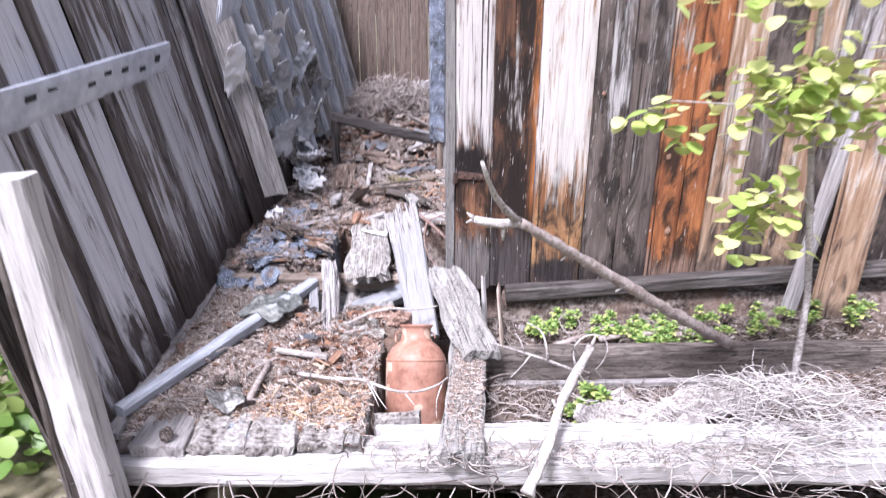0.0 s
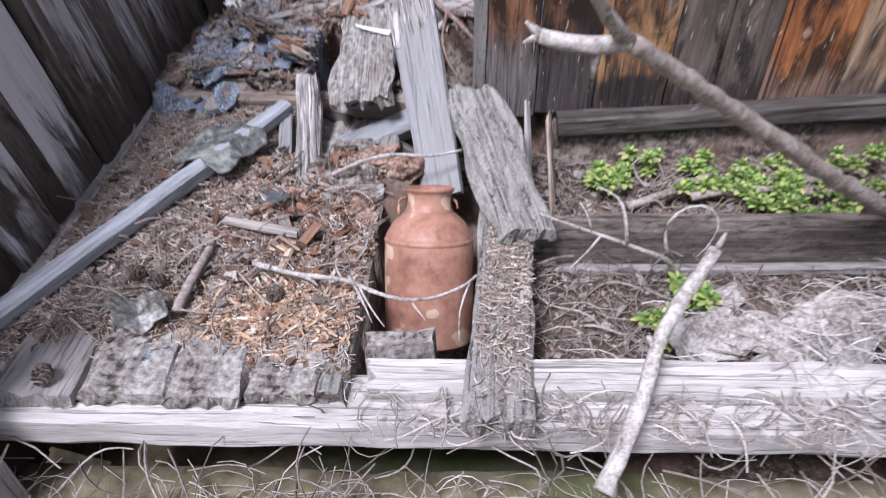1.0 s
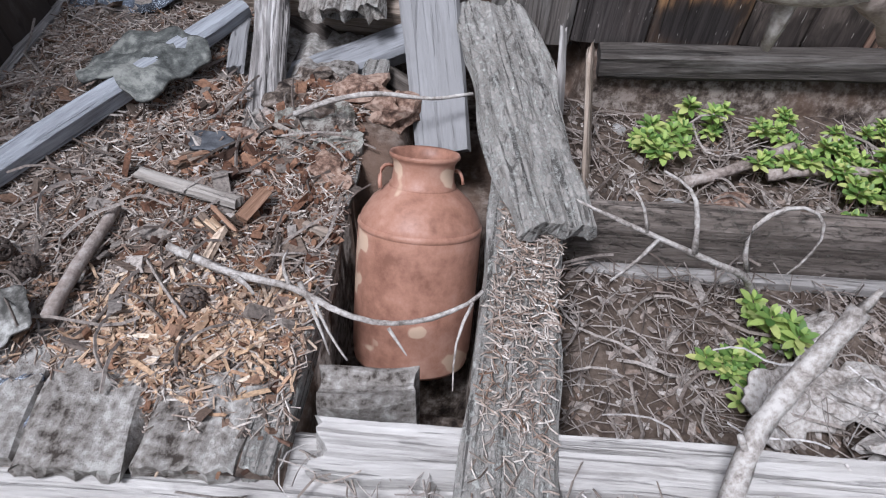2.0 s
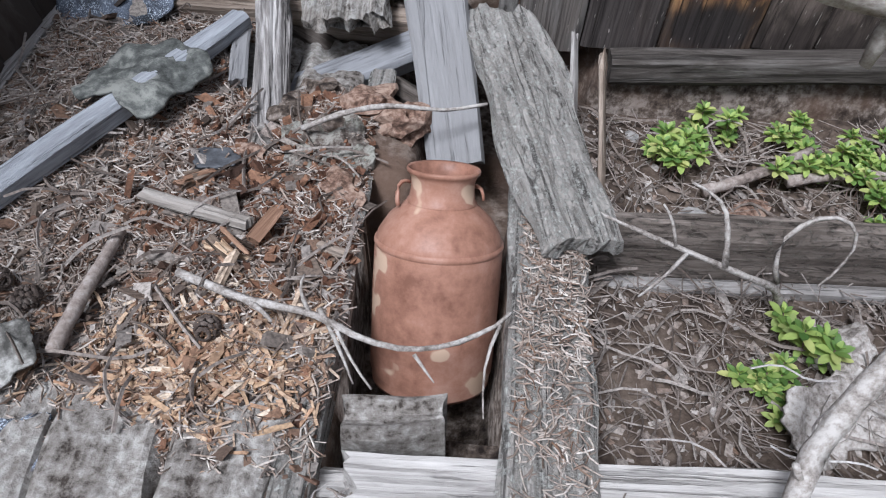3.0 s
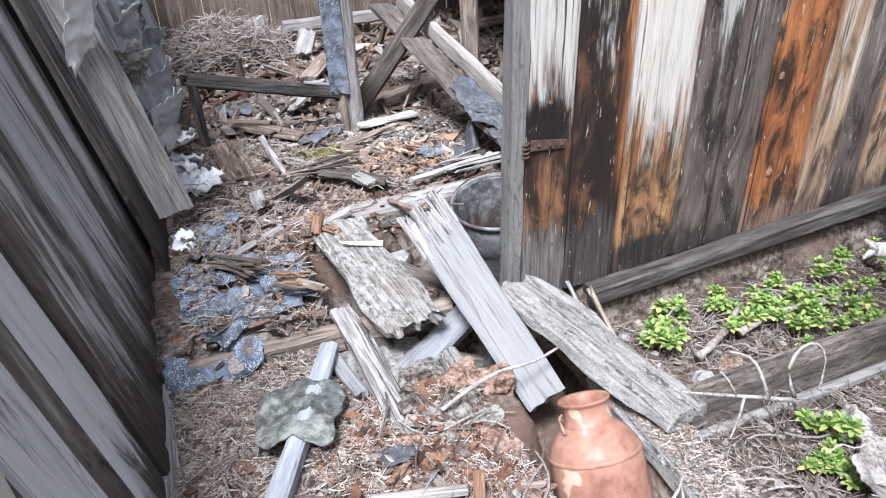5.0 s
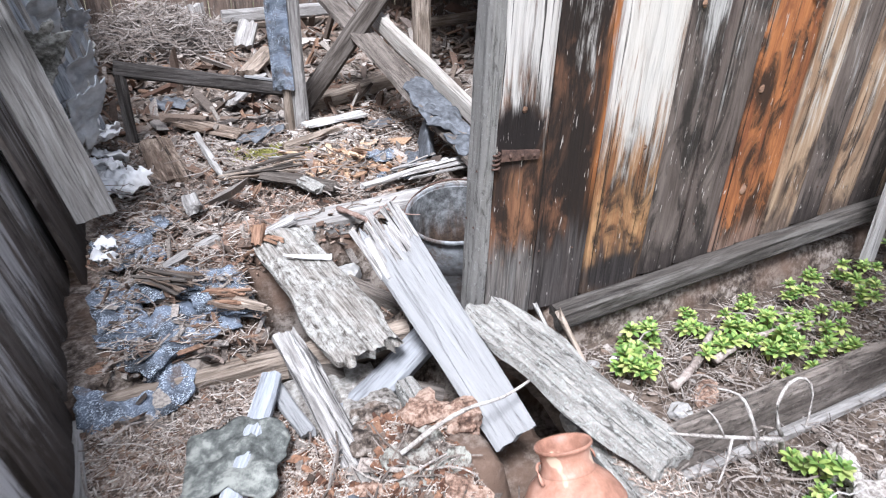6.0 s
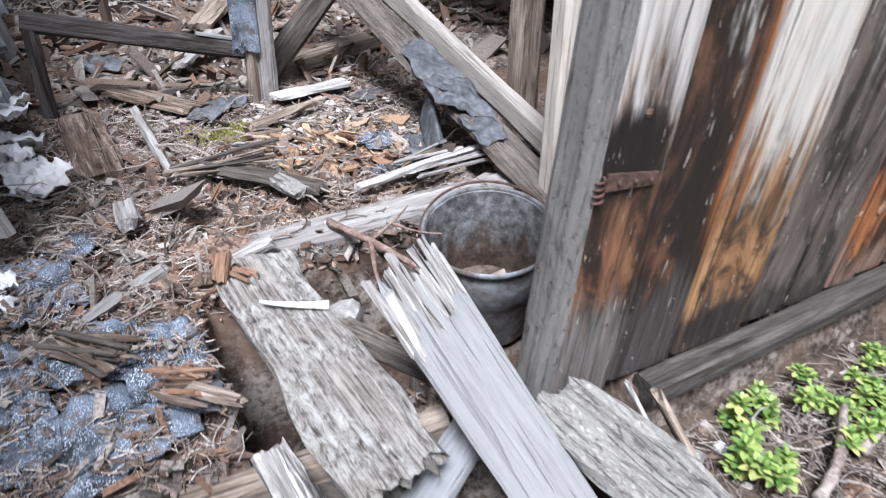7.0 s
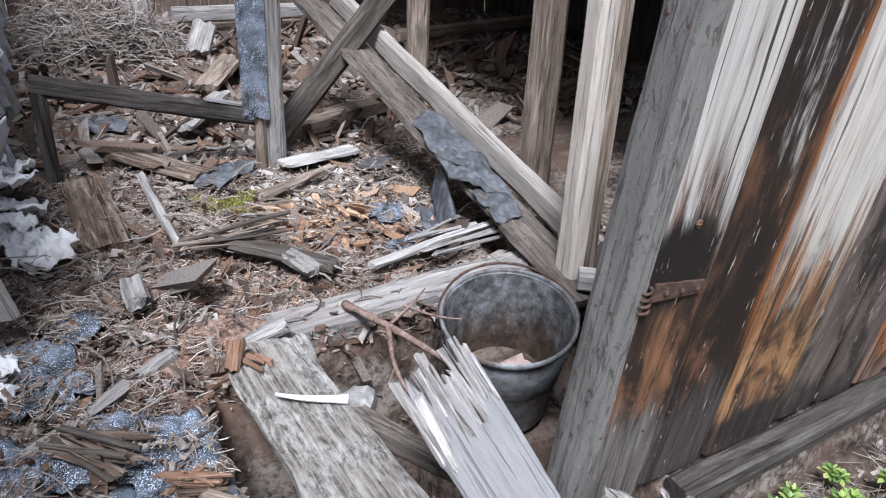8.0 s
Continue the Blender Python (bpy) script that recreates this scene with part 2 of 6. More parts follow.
WALL_WHITE = worn_board("whitewashed board scorched at the hinge", (0.24, 0.12, 0.064), (0.10, 0.046, 0.028), (0.020, 0.014, 0.011), (0.56, 0.53, 0.50), 0.70, 1.0, 0.7, 0.24, (0.20, 0.187, 0.175), (0.57, 0.015, 0.10, 0.085))
WALL_RUST = worn_board("dark board with a rust-orange edge", (0.15, 0.072, 0.04), (0.055, 0.032, 0.022), (0.016, 0.012, 0.010), (0.46, 0.43, 0.40), 0.85, 0.2, 1.6, 0.24, (0.085, 0.074, 0.07), None, (0.36, 0.14, 0.048))
WALL_TAN = worn_board("whitewashed board over tan wood", (0.40, 0.23, 0.11), (0.20, 0.088, 0.04), (0.028, 0.019, 0.015), (0.58, 0.55, 0.51), 0.50, 1.0, 0.6, 0.13, (0.045, 0.038, 0.036), (0.06, 0.0, 0.06, 0.095))
WALL_GREY = worn_board("grey board streaked with old whitewash", (0.155, 0.125, 0.108), (0.075, 0.058, 0.05), (0.022, 0.018, 0.015), (0.46, 0.44, 0.42), 0.62, 0.34, 0.7, 0.07, (0.045, 0.036, 0.032))
WALL_ORANGE = worn_board("rust-orange bare board", (0.38, 0.15, 0.055), (0.17, 0.06, 0.027), (0.022, 0.015, 0.011), (0.46, 0.37, 0.30), 0.85, 0.26, 0.75, 0.08, (0.24, 0.16, 0.12))
WALL_BUFF = worn_board("buff worn board", (0.38, 0.27, 0.18), (0.21, 0.125, 0.075), (0.045, 0.032, 0.026), (0.56, 0.51, 0.45), 0.5, 0.5, 0.5, 0.07, (0.15, 0.11, 0.085))


def grainy(name, stops, scale=30.0, rough=0.9, bump=0.6, dist=0.006, second=None, metal=0.0):
    k = Nodes(name, rough)
    v = k.coords((1, 1, 1), False)
    a = k.noise(v, scale, 8, 0.7)
    b = k.noise(v, scale * 0.13, 4, 0.6)
    both = k.math("ADD", k.math("MULTIPLY", a, 0.6), k.math("MULTIPLY", b, 0.4))
    col = k.ramp(both, stops)
    if second:
        col = k.mix(k.ramp(k.noise(v, scale * 0.06, 3), [(0.48, 0.0), (0.62, 0.9)]), col, second)
    k.out.inputs["Metallic"].default_value = metal
    return k.done(col, a, bump, dist)


def litter(name, palette, rough=0.9):
    """Many small pieces in one mesh, each with its own tone."""
    k = Nodes(name, rough)
    geo = k.n("NewGeometry")
    r = k.n("ValToRGB")
    r.color_ramp.interpolation = "LINEAR"
    while len(r.color_ramp.elements) < len(palette):
        r.color_ramp.elements.new(0.5)
    for i, (e, c) in enumerate(zip(r.color_ramp.elements, palette)):
        e.position, e.color = i / (len(palette) - 1), (*c, 1)
    k.put(geo.outputs["Random Per Island"], r.inputs[0])
    grain = k.noise(k.coords((1, 1, 1), False), 160, 4)
    col = k.mix(k.ramp(grain, [(0.35, 0.55), (0.6, 0.0)]), r.outputs[0], tuple(0.35 * c for c in palette[0]))
    return k.done(col, grain, 0.4, 0.002)


M_DEBRIS = grainy("rotten debris", [(0.40, (0.018, 0.013, 0.011)), (0.485, (0.10, 0.078, 0.063)), (0.58, (0.29, 0.25, 0.22))], 48, second=(0.13, 0.085, 0.062), dist=0.012)
M_SOIL = grainy("dark forest soil", [(0.35, (0.022, 0.016, 0.013)), (0.48, (0.075, 0.055, 0.043)), (0.62, (0.16, 0.125, 0.10))], 45)
M_GROUND = grainy("grassy outdoor ground", [(0.35, (0.06, 0.055, 0.03)), (0.48, (0.15, 0.13, 0.08)), (0.62, (0.26, 0.23, 0.16))], 14, second=(0.08, 0.11, 0.035))
M_REDROT = grainy("red crumbled rot", [(0.40, (0.07, 0.042, 0.031)), (0.48, (0.20, 0.125, 0.092)), (0.57, (0.36, 0.265, 0.21))], 75)
k = Nodes("rusted can steel", 0.44)
v = k.coords((1, 1, 1), False)
a = k.noise(v, 34, 8, 0.7)
b = k.noise(v, 7, 5, 0.6)
col = k.ramp(k.math("ADD", k.math("MULTIPLY", a, 0.45), k.math("MULTIPLY", b, 0.55)), [(0.38, (0.185, 0.09, 0.062)), (0.5, (0.315, 0.163, 0.115)), (0.62, (0.41, 0.24, 0.182))])
col = k.mix(k.ramp(k.noise(v, 17, 2, 0.4), [(0.635, 0.0), (0.66, 0.8)]), col, (0.55, 0.42, 0.31))
M_RUST = k.done(col, a, 0.35, 0.002)
k = Nodes("galvanised zinc", 0.55)
v = k.coords((1, 1, 1), False)
a = k.noise(v, 26, 8, 0.7)
b = k.noise(v, 6, 4, 0.6)
col = k.ramp(k.math("ADD", k.math("MULTIPLY", a, 0.5), k.math("MULTIPLY", b, 0.5)), [(0.36, (0.07, 0.066, 0.064)), (0.5, (0.165, 0.17, 0.178)), (0.62, (0.31, 0.325, 0.345))])
col = k.mix(k.ramp(k.noise(v, 11, 5, 0.7), [(0.48, 0.0), (0.60, 0.85)]), col, (0.085, 0.062, 0.05))
k.out.inputs["Metallic"].default_value = 0.1
M_ZINC = k.done(col, a, 0.3, 0.002)
M_IRON = grainy("rusted iron", [(0.36, (0.035, 0.024, 0.02)), (0.5, (0.10, 0.062, 0.05)), (0.64, (0.18, 0.11, 0.085))], 60, 0.7, metal=0.3)
k = Nodes("mineral tar paper", 0.62)
v = k.coords((1, 1, 1), False)
speck = k.noise(v, 300, 2, 0.5)
big = k.noise(v, 10, 7, 0.65)
col = k.ramp(big, [(0.40, (0.022, 0.024, 0.028)), (0.48, (0.075, 0.088, 0.112)), (0.60, (0.16, 0.19, 0.245))])
worn = k.ramp(k.noise(v, 24, 6, 0.7), [(0.42, 0.1), (0.56, 1.0)])
# pale mineral specks, with the sparkle of the grains put into their colour
col = k.mix(k.math("MULTIPLY", k.ramp(speck, [(0.53, 0.0), (0.60, 1.0)]), worn), col, (0.58, 0.65, 0.74))
col = k.mix(k.ramp(k.noise(v, 16, 7, 0.7), [(0.56, 0.0), (0.64, 0.75)]), col, (0.13, 0.095, 0.075))
M_TAR = k.done(col, k.math("ADD", speck, big), 0.7, 0.006)
M_TARPLAIN = grainy("plain tar felt", [(0.36, (0.035, 0.036, 0.04)), (0.5, (0.09, 0.095, 0.105)), (0.64, (0.17, 0.18, 0.20))], 30, 0.75)
M_FELTDARK = grainy("dark mossy roofing felt", [(0.40, (0.045, 0.047, 0.044)), (0.5, (0.115, 0.12, 0.112)), (0.60, (0.27, 0.275, 0.25))], 38)
M_FELT = grainy("mossy felt", [(0.40, (0.06, 0.058, 0.053)), (0.5, (0.17, 0.165, 0.153)), (0.60, (0.40, 0.395, 0.375))], 60)
k = Nodes("lichen crust", 0.92)
v = k.coords((1, 1, 1), False)
a = k.noise(v, 34, 8, 0.75)
b = k.noise(v, 13, 5, 0.6)
col = k.ramp(a, [(0.38, (0.035, 0.028, 0.023)), (0.47, (0.13, 0.105, 0.09)), (0.56, (0.30, 0.285, 0.255))])
col = k.mix(k.ramp(b, [(0.50, 0.0), (0.56, 0.8)]), col, k.ramp(a, [(0.42, (0.09, 0.085, 0.07)), (0.58, (0.34, 0.34, 0.30))]))
M_CRUST = k.done(col, a, 0.9, 0.010)
M_PAPER = grainy("old white paper lining", [(0.34, (0.58, 0.58, 0.59)), (0.46, (0.80, 0.80, 0.81)), (0.62, (0.86, 0.86, 0.87))], 12, 0.8, 0.3, second=(0.58, 0.56, 0.54))
M_LINING = grainy("blue-grey lining paper", [(0.34, (0.22, 0.23, 0.25)), (0.48, (0.40, 0.42, 0.45)), (0.62, (0.58, 0.60, 0.63))], 14, 0.85, 0.3)
M_BARK = grainy("grey branch bark", [(0.35, (0.10, 0.08, 0.068)), (0.48, (0.26, 0.215, 0.19)), (0.62, (0.42, 0.38, 0.35))], 80)
M_BARKPALE = grainy("bleached twig", [(0.38, (0.14, 0.12, 0.105)), (0.48, (0.33, 0.30, 0.275)), (0.58, (0.50, 0.475, 0.45))], 110)
M_BARKRED = grainy("reddish twig", [(0.35, (0.08, 0.05, 0.04)), (0.48, (0.20, 0.135, 0.11)), (0.62, (0.36, 0.28, 0.25))], 90)
M_STONE = grainy("grey stone", [(0.35, (0.16, 0.155, 0.15)), (0.48, (0.30, 0.29, 0.28)), (0.62, (0.46, 0.45, 0.43))], 40)
M_CONE = grainy("dark pine cone", [(0.35, (0.03, 0.022, 0.018)), (0.48, (0.09, 0.07, 0.06)), (0.62, (0.20, 0.17, 0.15))], 60)
M_BOARDTOP = grainy("crusted floor board", [(0.40, (0.045, 0.036, 0.03)), (0.47, (0.19, 0.172, 0.155)), (0.53, (0.27, 0.252, 0.232)), (0.60, (0.41, 0.395, 0.37))], 60, 0.92, 0.8, 0.008)
M_BRICK = grainy("pinkish gridded fragment", [(0.35, (0.28, 0.20, 0.17)), (0.48, (0.40, 0.31, 0.27)), (0.62, (0.50, 0.41, 0.37))], 60)
M_BARWHITE = grainy("blue white painted batten", [(0.35, (0.30, 0.32, 0.37)), (0.48, (0.46, 0.48, 0.53)), (0.62, (0.60, 0.62, 0.66))], 16, 0.7)
k = Nodes("bucket zinc, brown below", 0.6)
v = k.coords((1, 1, 1), False)
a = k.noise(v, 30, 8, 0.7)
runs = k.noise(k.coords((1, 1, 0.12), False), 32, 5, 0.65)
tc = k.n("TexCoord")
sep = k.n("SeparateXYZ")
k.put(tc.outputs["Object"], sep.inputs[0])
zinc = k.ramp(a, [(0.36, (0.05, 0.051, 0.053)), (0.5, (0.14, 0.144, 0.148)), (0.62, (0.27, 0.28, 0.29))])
# dark brown fades in towards the bottom of the bucket
upward = k.math("ADD", sep.outputs[2], k.math("MULTIPLY", k.math("SUBTRACT", runs, 0.5), 0.35))
col = k.mix(k.ramp(upward, [(0.13, 0.95), (0.25, 0.0)]), zinc, k.ramp(a, [(0.36, (0.025, 0.018, 0.014)), (0.62, (0.10, 0.068, 0.05))]))
M_BUCKET_IN = k.done(col, a, 0.3, 0.002)
M_INK = grainy("black stencil paint", [(0.4, (0.02, 0.02, 0.022)), (0.6, (0.06, 0.06, 0.065))], 50)
M_NEEDLE = litter("dry needles", [(0.085, 0.058, 0.043), (0.34, 0.28, 0.235), (0.68, 0.63, 0.58), (0.17, 0.10, 0.068), (0.50, 0.44, 0.39), (0.24, 0.15, 0.10)])
M_CHIPS = litter("wood crumbs", [(0.045, 0.032, 0.025), (0.20, 0.155, 0.125), (0.12, 0.066, 0.045), (0.50, 0.45, 0.41), (0.06, 0.048, 0.042), (0.25, 0.15, 0.10), (0.10, 0.08, 0.068), (0.36, 0.32, 0.285), (0.055, 0.035, 0.026)])
M_STRAW = litter("fresh tan splinters", [(0.20, 0.115, 0.075), (0.62, 0.46, 0.32), (0.36, 0.20, 0.12), (0.70, 0.60, 0.48), (0.24, 0.13, 0.08), (0.56, 0.39, 0.25), (0.13, 0.075, 0.05)])
M_BRUSH = litter("dead brushwood", [(0.10, 0.08, 0.068), (0.24, 0.20, 0.175), (0.40, 0.36, 0.33), (0.16, 0.125, 0.105)])
M_DRY = litter("bleached dry twigs", [(0.30, 0.26, 0.235), (0.44, 0.40, 0.37), (0.58, 0.545, 0.52), (0.22, 0.18, 0.15), (0.36, 0.31, 0.27)])
M_STRAWPALE = litter("bleached grass", [(0.30, 0.27, 0.25), (0.46, 0.43, 0.41), (0.58, 0.56, 0.54), (0.22, 0.19, 0.165), (0.38, 0.35, 0.32)])
M_LEAFLITTER = litter("dead leaves", [(0.10, 0.072, 0.055), (0.34, 0.295, 0.265), (0.19, 0.125, 0.09), (0.50, 0.465, 0.435), (0.26, 0.21, 0.178)])


def leaf_mat(name, palette):
    k = Nodes(name, 0.42)
    geo = k.n("NewGeometry")
    r = k.n("ValToRGB")
    while len(r.color_ramp.elements) < len(palette):
        r.color_ramp.elements.new(0.5)
    for i, (e, c) in enumerate(zip(r.color_ramp.elements, palette)):
        e.position, e.color = i / (len(palette) - 1), (*c, 1)
    k.put(geo.outputs["Random Per Island"], r.inputs[0])
    k.out.inputs["Specular IOR Level"].default_value = 0.4
    k.done(r.outputs[0])
    tr = k.n("BsdfTranslucent")
    k.put(r.outputs[0], tr.inputs[0])
    add = k.n("MixShader")
    add.inputs[0].default_value = 0.35
    k.put(k.out.outputs[0], add.inputs[1])
    k.put(tr.outputs[0], add.inputs[2])
    k.put(add.outputs[0], k.t.nodes["Material Output"].inputs[0])
    return k.mat


M_LINGON = leaf_mat("lingonberry leaves", [(0.08, 0.17, 0.045), (0.25, 0.38, 0.10), (0.45, 0.57, 0.17), (0.14, 0.26, 0.075), (0.60, 0.62, 0.24), (0.33, 0.46, 0.14)])
M_ASPEN = leaf_mat("aspen leaves", [(0.28, 0.40, 0.09), (0.46, 0.54, 0.16), (0.58, 0.62, 0.24), (0.54, 0.50, 0.25), (0.36, 0.48, 0.13)])
M_BUSH = leaf_mat("bush leaves", [(0.08, 0.16, 0.03), (0.20, 0.32, 0.07), (0.36, 0.46, 0.14), (0.14, 0.25, 0.05)])


# ---- mesh helpers ----
def part(name, bm, material, parent=None, label="", m=None, smooth=False):
    me = bpy.data.meshes.new(name)
    bm.to_mesh(me)
    bm.free()
    me.materials.append(material)
    if smooth:
        me.polygons.foreach_set("use_smooth", [True] * len(me.polygons))
    ob = new(name, me)
    if parent:
        ob.parent = parent
    if m is not None:
        ob.matrix_basis = m
    return tagged(ob, label)


def raw(name, verts, faces, material, parent=None, smooth=False):
    me = bpy.data.meshes.new(name)
    me.from_pydata(verts, [], faces)
    me.materials.append(material)
    if smooth:
        me.polygons.foreach_set("use_smooth", [True] * len(me.polygons))
    ob = new(name, me)
    if parent:
        ob.parent = parent
    return ob


def empty(name, m=None):
    ob = new(name)
    if m is not None:
        ob.matrix_basis = m
    return ob


def along(p0, p1, roll=0.0):
    """Local x from p0 to p1, local z as near up as it can be, then rolled about x."""
    p0, p1 = Vector(p0), Vector(p1)
    x = (p1 - p0).normalized()
    up = Vector((0, 0, 1)) if abs(x.z) < 0.97 else Vector((0, -1, 0))
    y = up.cross(x).normalized()
    z = x.cross(y)
    m = Matrix((x, y, z)).transposed().to_4x4()
    m.translation = p0
    return m @ pose(0, 0, 0, math.degrees(0) + roll)


def plank_bm(length, w, t, seed=0, jag=(0.0, 0.0), rough=0.003, groove=0.002, nx=24, ny=8, taper=1.0, bow=0.0, wane=0.0):
    """A worn board along x: uneven faces, split ends, rounded edges."""
    bm = bmesh.new()
    off = Vector((seed * 7.31, seed * 3.17, seed * 1.93))
    rows = []
    for i in range(nx + 1):
        u = i / nx
        ring = []
        width = w * (1 + (taper - 1) * u)
        for side in (1, -1):
            for j in range(ny + 1):
                s = j / ny - 0.5
                y = s * width
                edge = 1.0 - 0.35 * max(0.0, abs(s) * 2 - 0.82) / 0.18
                z = side * t / 2 * edge
                x = u * length
                q = Vector((x * 5, y * 45, side * 3.0)) + off
                g = noise.noise(Vector((x * 6, y * 95, side * 9)) + off) + 0.5 * noise.noise(Vector((x * 22, y * 60, side * 5)) + off)
                z += rough * noise.noise(q) + groove * g
                y += (rough * 1.6 + wane * 0.5) * noise.noise(Vector((x * 7, side * 2.0 + (3 if s > 0 else 8), 0.5)) + off) * (abs(s) * 2)
                z += bow * math.sin(u * math.pi)
                jitter = 1.3 * abs(noise.noise(Vector((y * 24, side * 0.3, 4.4)) + off)) + 0.35 * abs(noise.noise(Vector((y * 90, side * 0.5, 9.4)) + off))
                if i <= 2:
                    x += jag[0] * jitter * (1 - i / 3)
                if i >= nx - 2:
                    x -= jag[1] * jitter * (1 - (nx - i) / 3)
                ring.append(bm.verts.new((x, y, z)))
        rows.append(ring)
    m = ny + 1
    for i in range(nx):
        a, b = rows[i], rows[i + 1]
        for j in range(ny):
            bm.faces.new((a[j], b[j], b[j + 1], a[j + 1]))
            bm.faces.new((a[m + j], a[m + j + 1], b[m + j + 1], b[m + j]))
        bm.faces.new((a[ny], b[ny], b[m + ny], a[m + ny]))
        bm.faces.new((a[0], a[m], b[m], b[0]))
    for r, flip in ((rows[0], False), (rows[-1], True)):
        for j in range(ny):
            quad = (r[j], r[j + 1], r[m + j + 1], r[m + j])
            bm.faces.new(quad[::-1] if flip else quad)
    bmesh.ops.recalc_face_normals(bm, faces=bm.faces)
    return bm


def board(name, p0, p1, w, t, material, roll=0.0, parent=None, label="", category="", group="", kind="", **shape):
    length = (Vector(p1) - Vector(p0)).length
    ob = part(name, plank_bm(length, w, t, **shape), material, parent, label, along(p0, p1, roll))
    return tagged(ob, "", category, group, kind)


def tube(bm, pts, r0, r1, sides=7, wob=0.15, seed=0.0):
    """A tapering, knotty round limb through pts."""
    pts = [Vector(p) for p in pts]
    dense = []
    for a, b in zip(pts, pts[1:]):
        n = max(2, int((b - a).length / 0.025))
        dense += [a.lerp(b, i / n) for i in range(n)]
    dense.append(pts[-1])
    for _ in range(2):
        dense = [dense[0]] + [(dense[i - 1] + dense[i] * 2 + dense[i + 1]) / 4 for i in range(1, len(dense) - 1)] + [dense[-1]]
    rings = []
    for i, p in enumerate(dense):
        d = (dense[min(i + 1, len(dense) - 1)] - dense[max(i - 1, 0)]).normalized()
        ref = Vector((0, 0, 1)) if abs(d.z) < 0.9 else Vector((1, 0, 0))
        a = d.cross(ref).normalized()
        b = d.cross(a)
        r = r0 + (r1 - r0) * i / (len(dense) - 1)
        ring = []
        for s in range(sides):
            ang = 2 * math.pi * s / sides
            rr = r * (1 + wob * 2 * noise.noise(Vector((p.x * 40 + seed, p.y * 40, p.z * 40 + s))))
            ring.append(bm.verts.new(p + a * (rr * math.cos(ang)) + b * (rr * math.sin(ang))))
        rings.append(ring)
    for p, q in zip(rings, rings[1:]):
        for s in range(sides):
            bm.faces.new((p[s], p[(s + 1) % sides], q[(s + 1) % sides], q[s]))
    bm.faces.new(rings[0][::-1])
    bm.faces.new(rings[-1])


def limb(name, paths, material, label="", category="", parent=None, group="", seed=0.0, sides=7, twig_material=None):
    """The first path is the limb itself; the others are side twigs under it."""
    ob = None
    for i, (pts, r0, r1) in enumerate(paths):
        bm = bmesh.new()
        tube(bm, pts, r0, r1, sides, 0.24, seed + i)
        if ob is None:
            ob = part(name, bm, material, parent, label, smooth=True)
        else:
            part("side_twig", bm, twig_material or material, ob, smooth=True)
    return tagged(ob, "", category, group)


def scrap_bm(w, h, seed, lift, thick=0.004, ragged=0.22, rings=9, n=48):
    """A torn flat piece on local x-y with an uneven outline, lifted by lift(x, y)."""
    bm = bmesh.new()
    off = Vector((seed * 4.3, seed * 1.7, 0.3))
    layers = []
    for side in (0, 1):
        grid = []
        for i in range(1, rings + 1):
            row = []
            for s in range(n):
                a = 2 * math.pi * s / n
                c, d = math.cos(a), math.sin(a)
                sq = (abs(c) ** 4 + abs(d) ** 4) ** -0.25
                e = sq * (1 + ragged * noise.noise(Vector((c * 1.6, d * 1.6, 0)) + off) + ragged * 0.45 * noise.noise(Vector((c * 5, d * 5, 2)) + off) + ragged * 0.18 * noise.noise(Vector((c * 14, d * 14, 4)) + off))
                f = i / rings
                x, y = 0.5 * w * e * f * c, 0.5 * h * e * f * d
                row.append(bm.verts.new((x, y, lift(x, y) - side * thick)))
            grid.append(row)
        middle = bm.verts.new((0, 0, lift(0, 0) - side * thick))
        layers.append((middle, grid))
    for side, (middle, grid) in enumerate(layers):
        for s in range(n):
            t = (s + 1) % n
            f = [(middle, grid[0][s], grid[0][t])] + [(grid[i][s], grid[i + 1][s], grid[i + 1][t], grid[i][t]) for i in range(rings - 1)]
            for q in f:
                bm.faces.new(q if side == 0 else q[::-1])
    for s in range(n):
        t = (s + 1) % n
        bm.faces.new((layers[0][1][-1][s], layers[1][1][-1][s], layers[1][1][-1][t], layers[0][1][-1][t]))
    return bm


def crumple(amount, scale, seed, slope=(0.0, 0.0), curl_up=0.0):
    off = Vector((seed * 2.1, seed * 5.3, 0))
    return lambda x, y: amount * (noise.noise(Vector((x * scale, y * scale, 0)) + off) + 0.5 * noise.noise(Vector((x * scale * 2.7, y * scale * 2.7, 3)) + off)) + slope[0] * x + slope[1] * y + curl_up * (x * x + y * y)


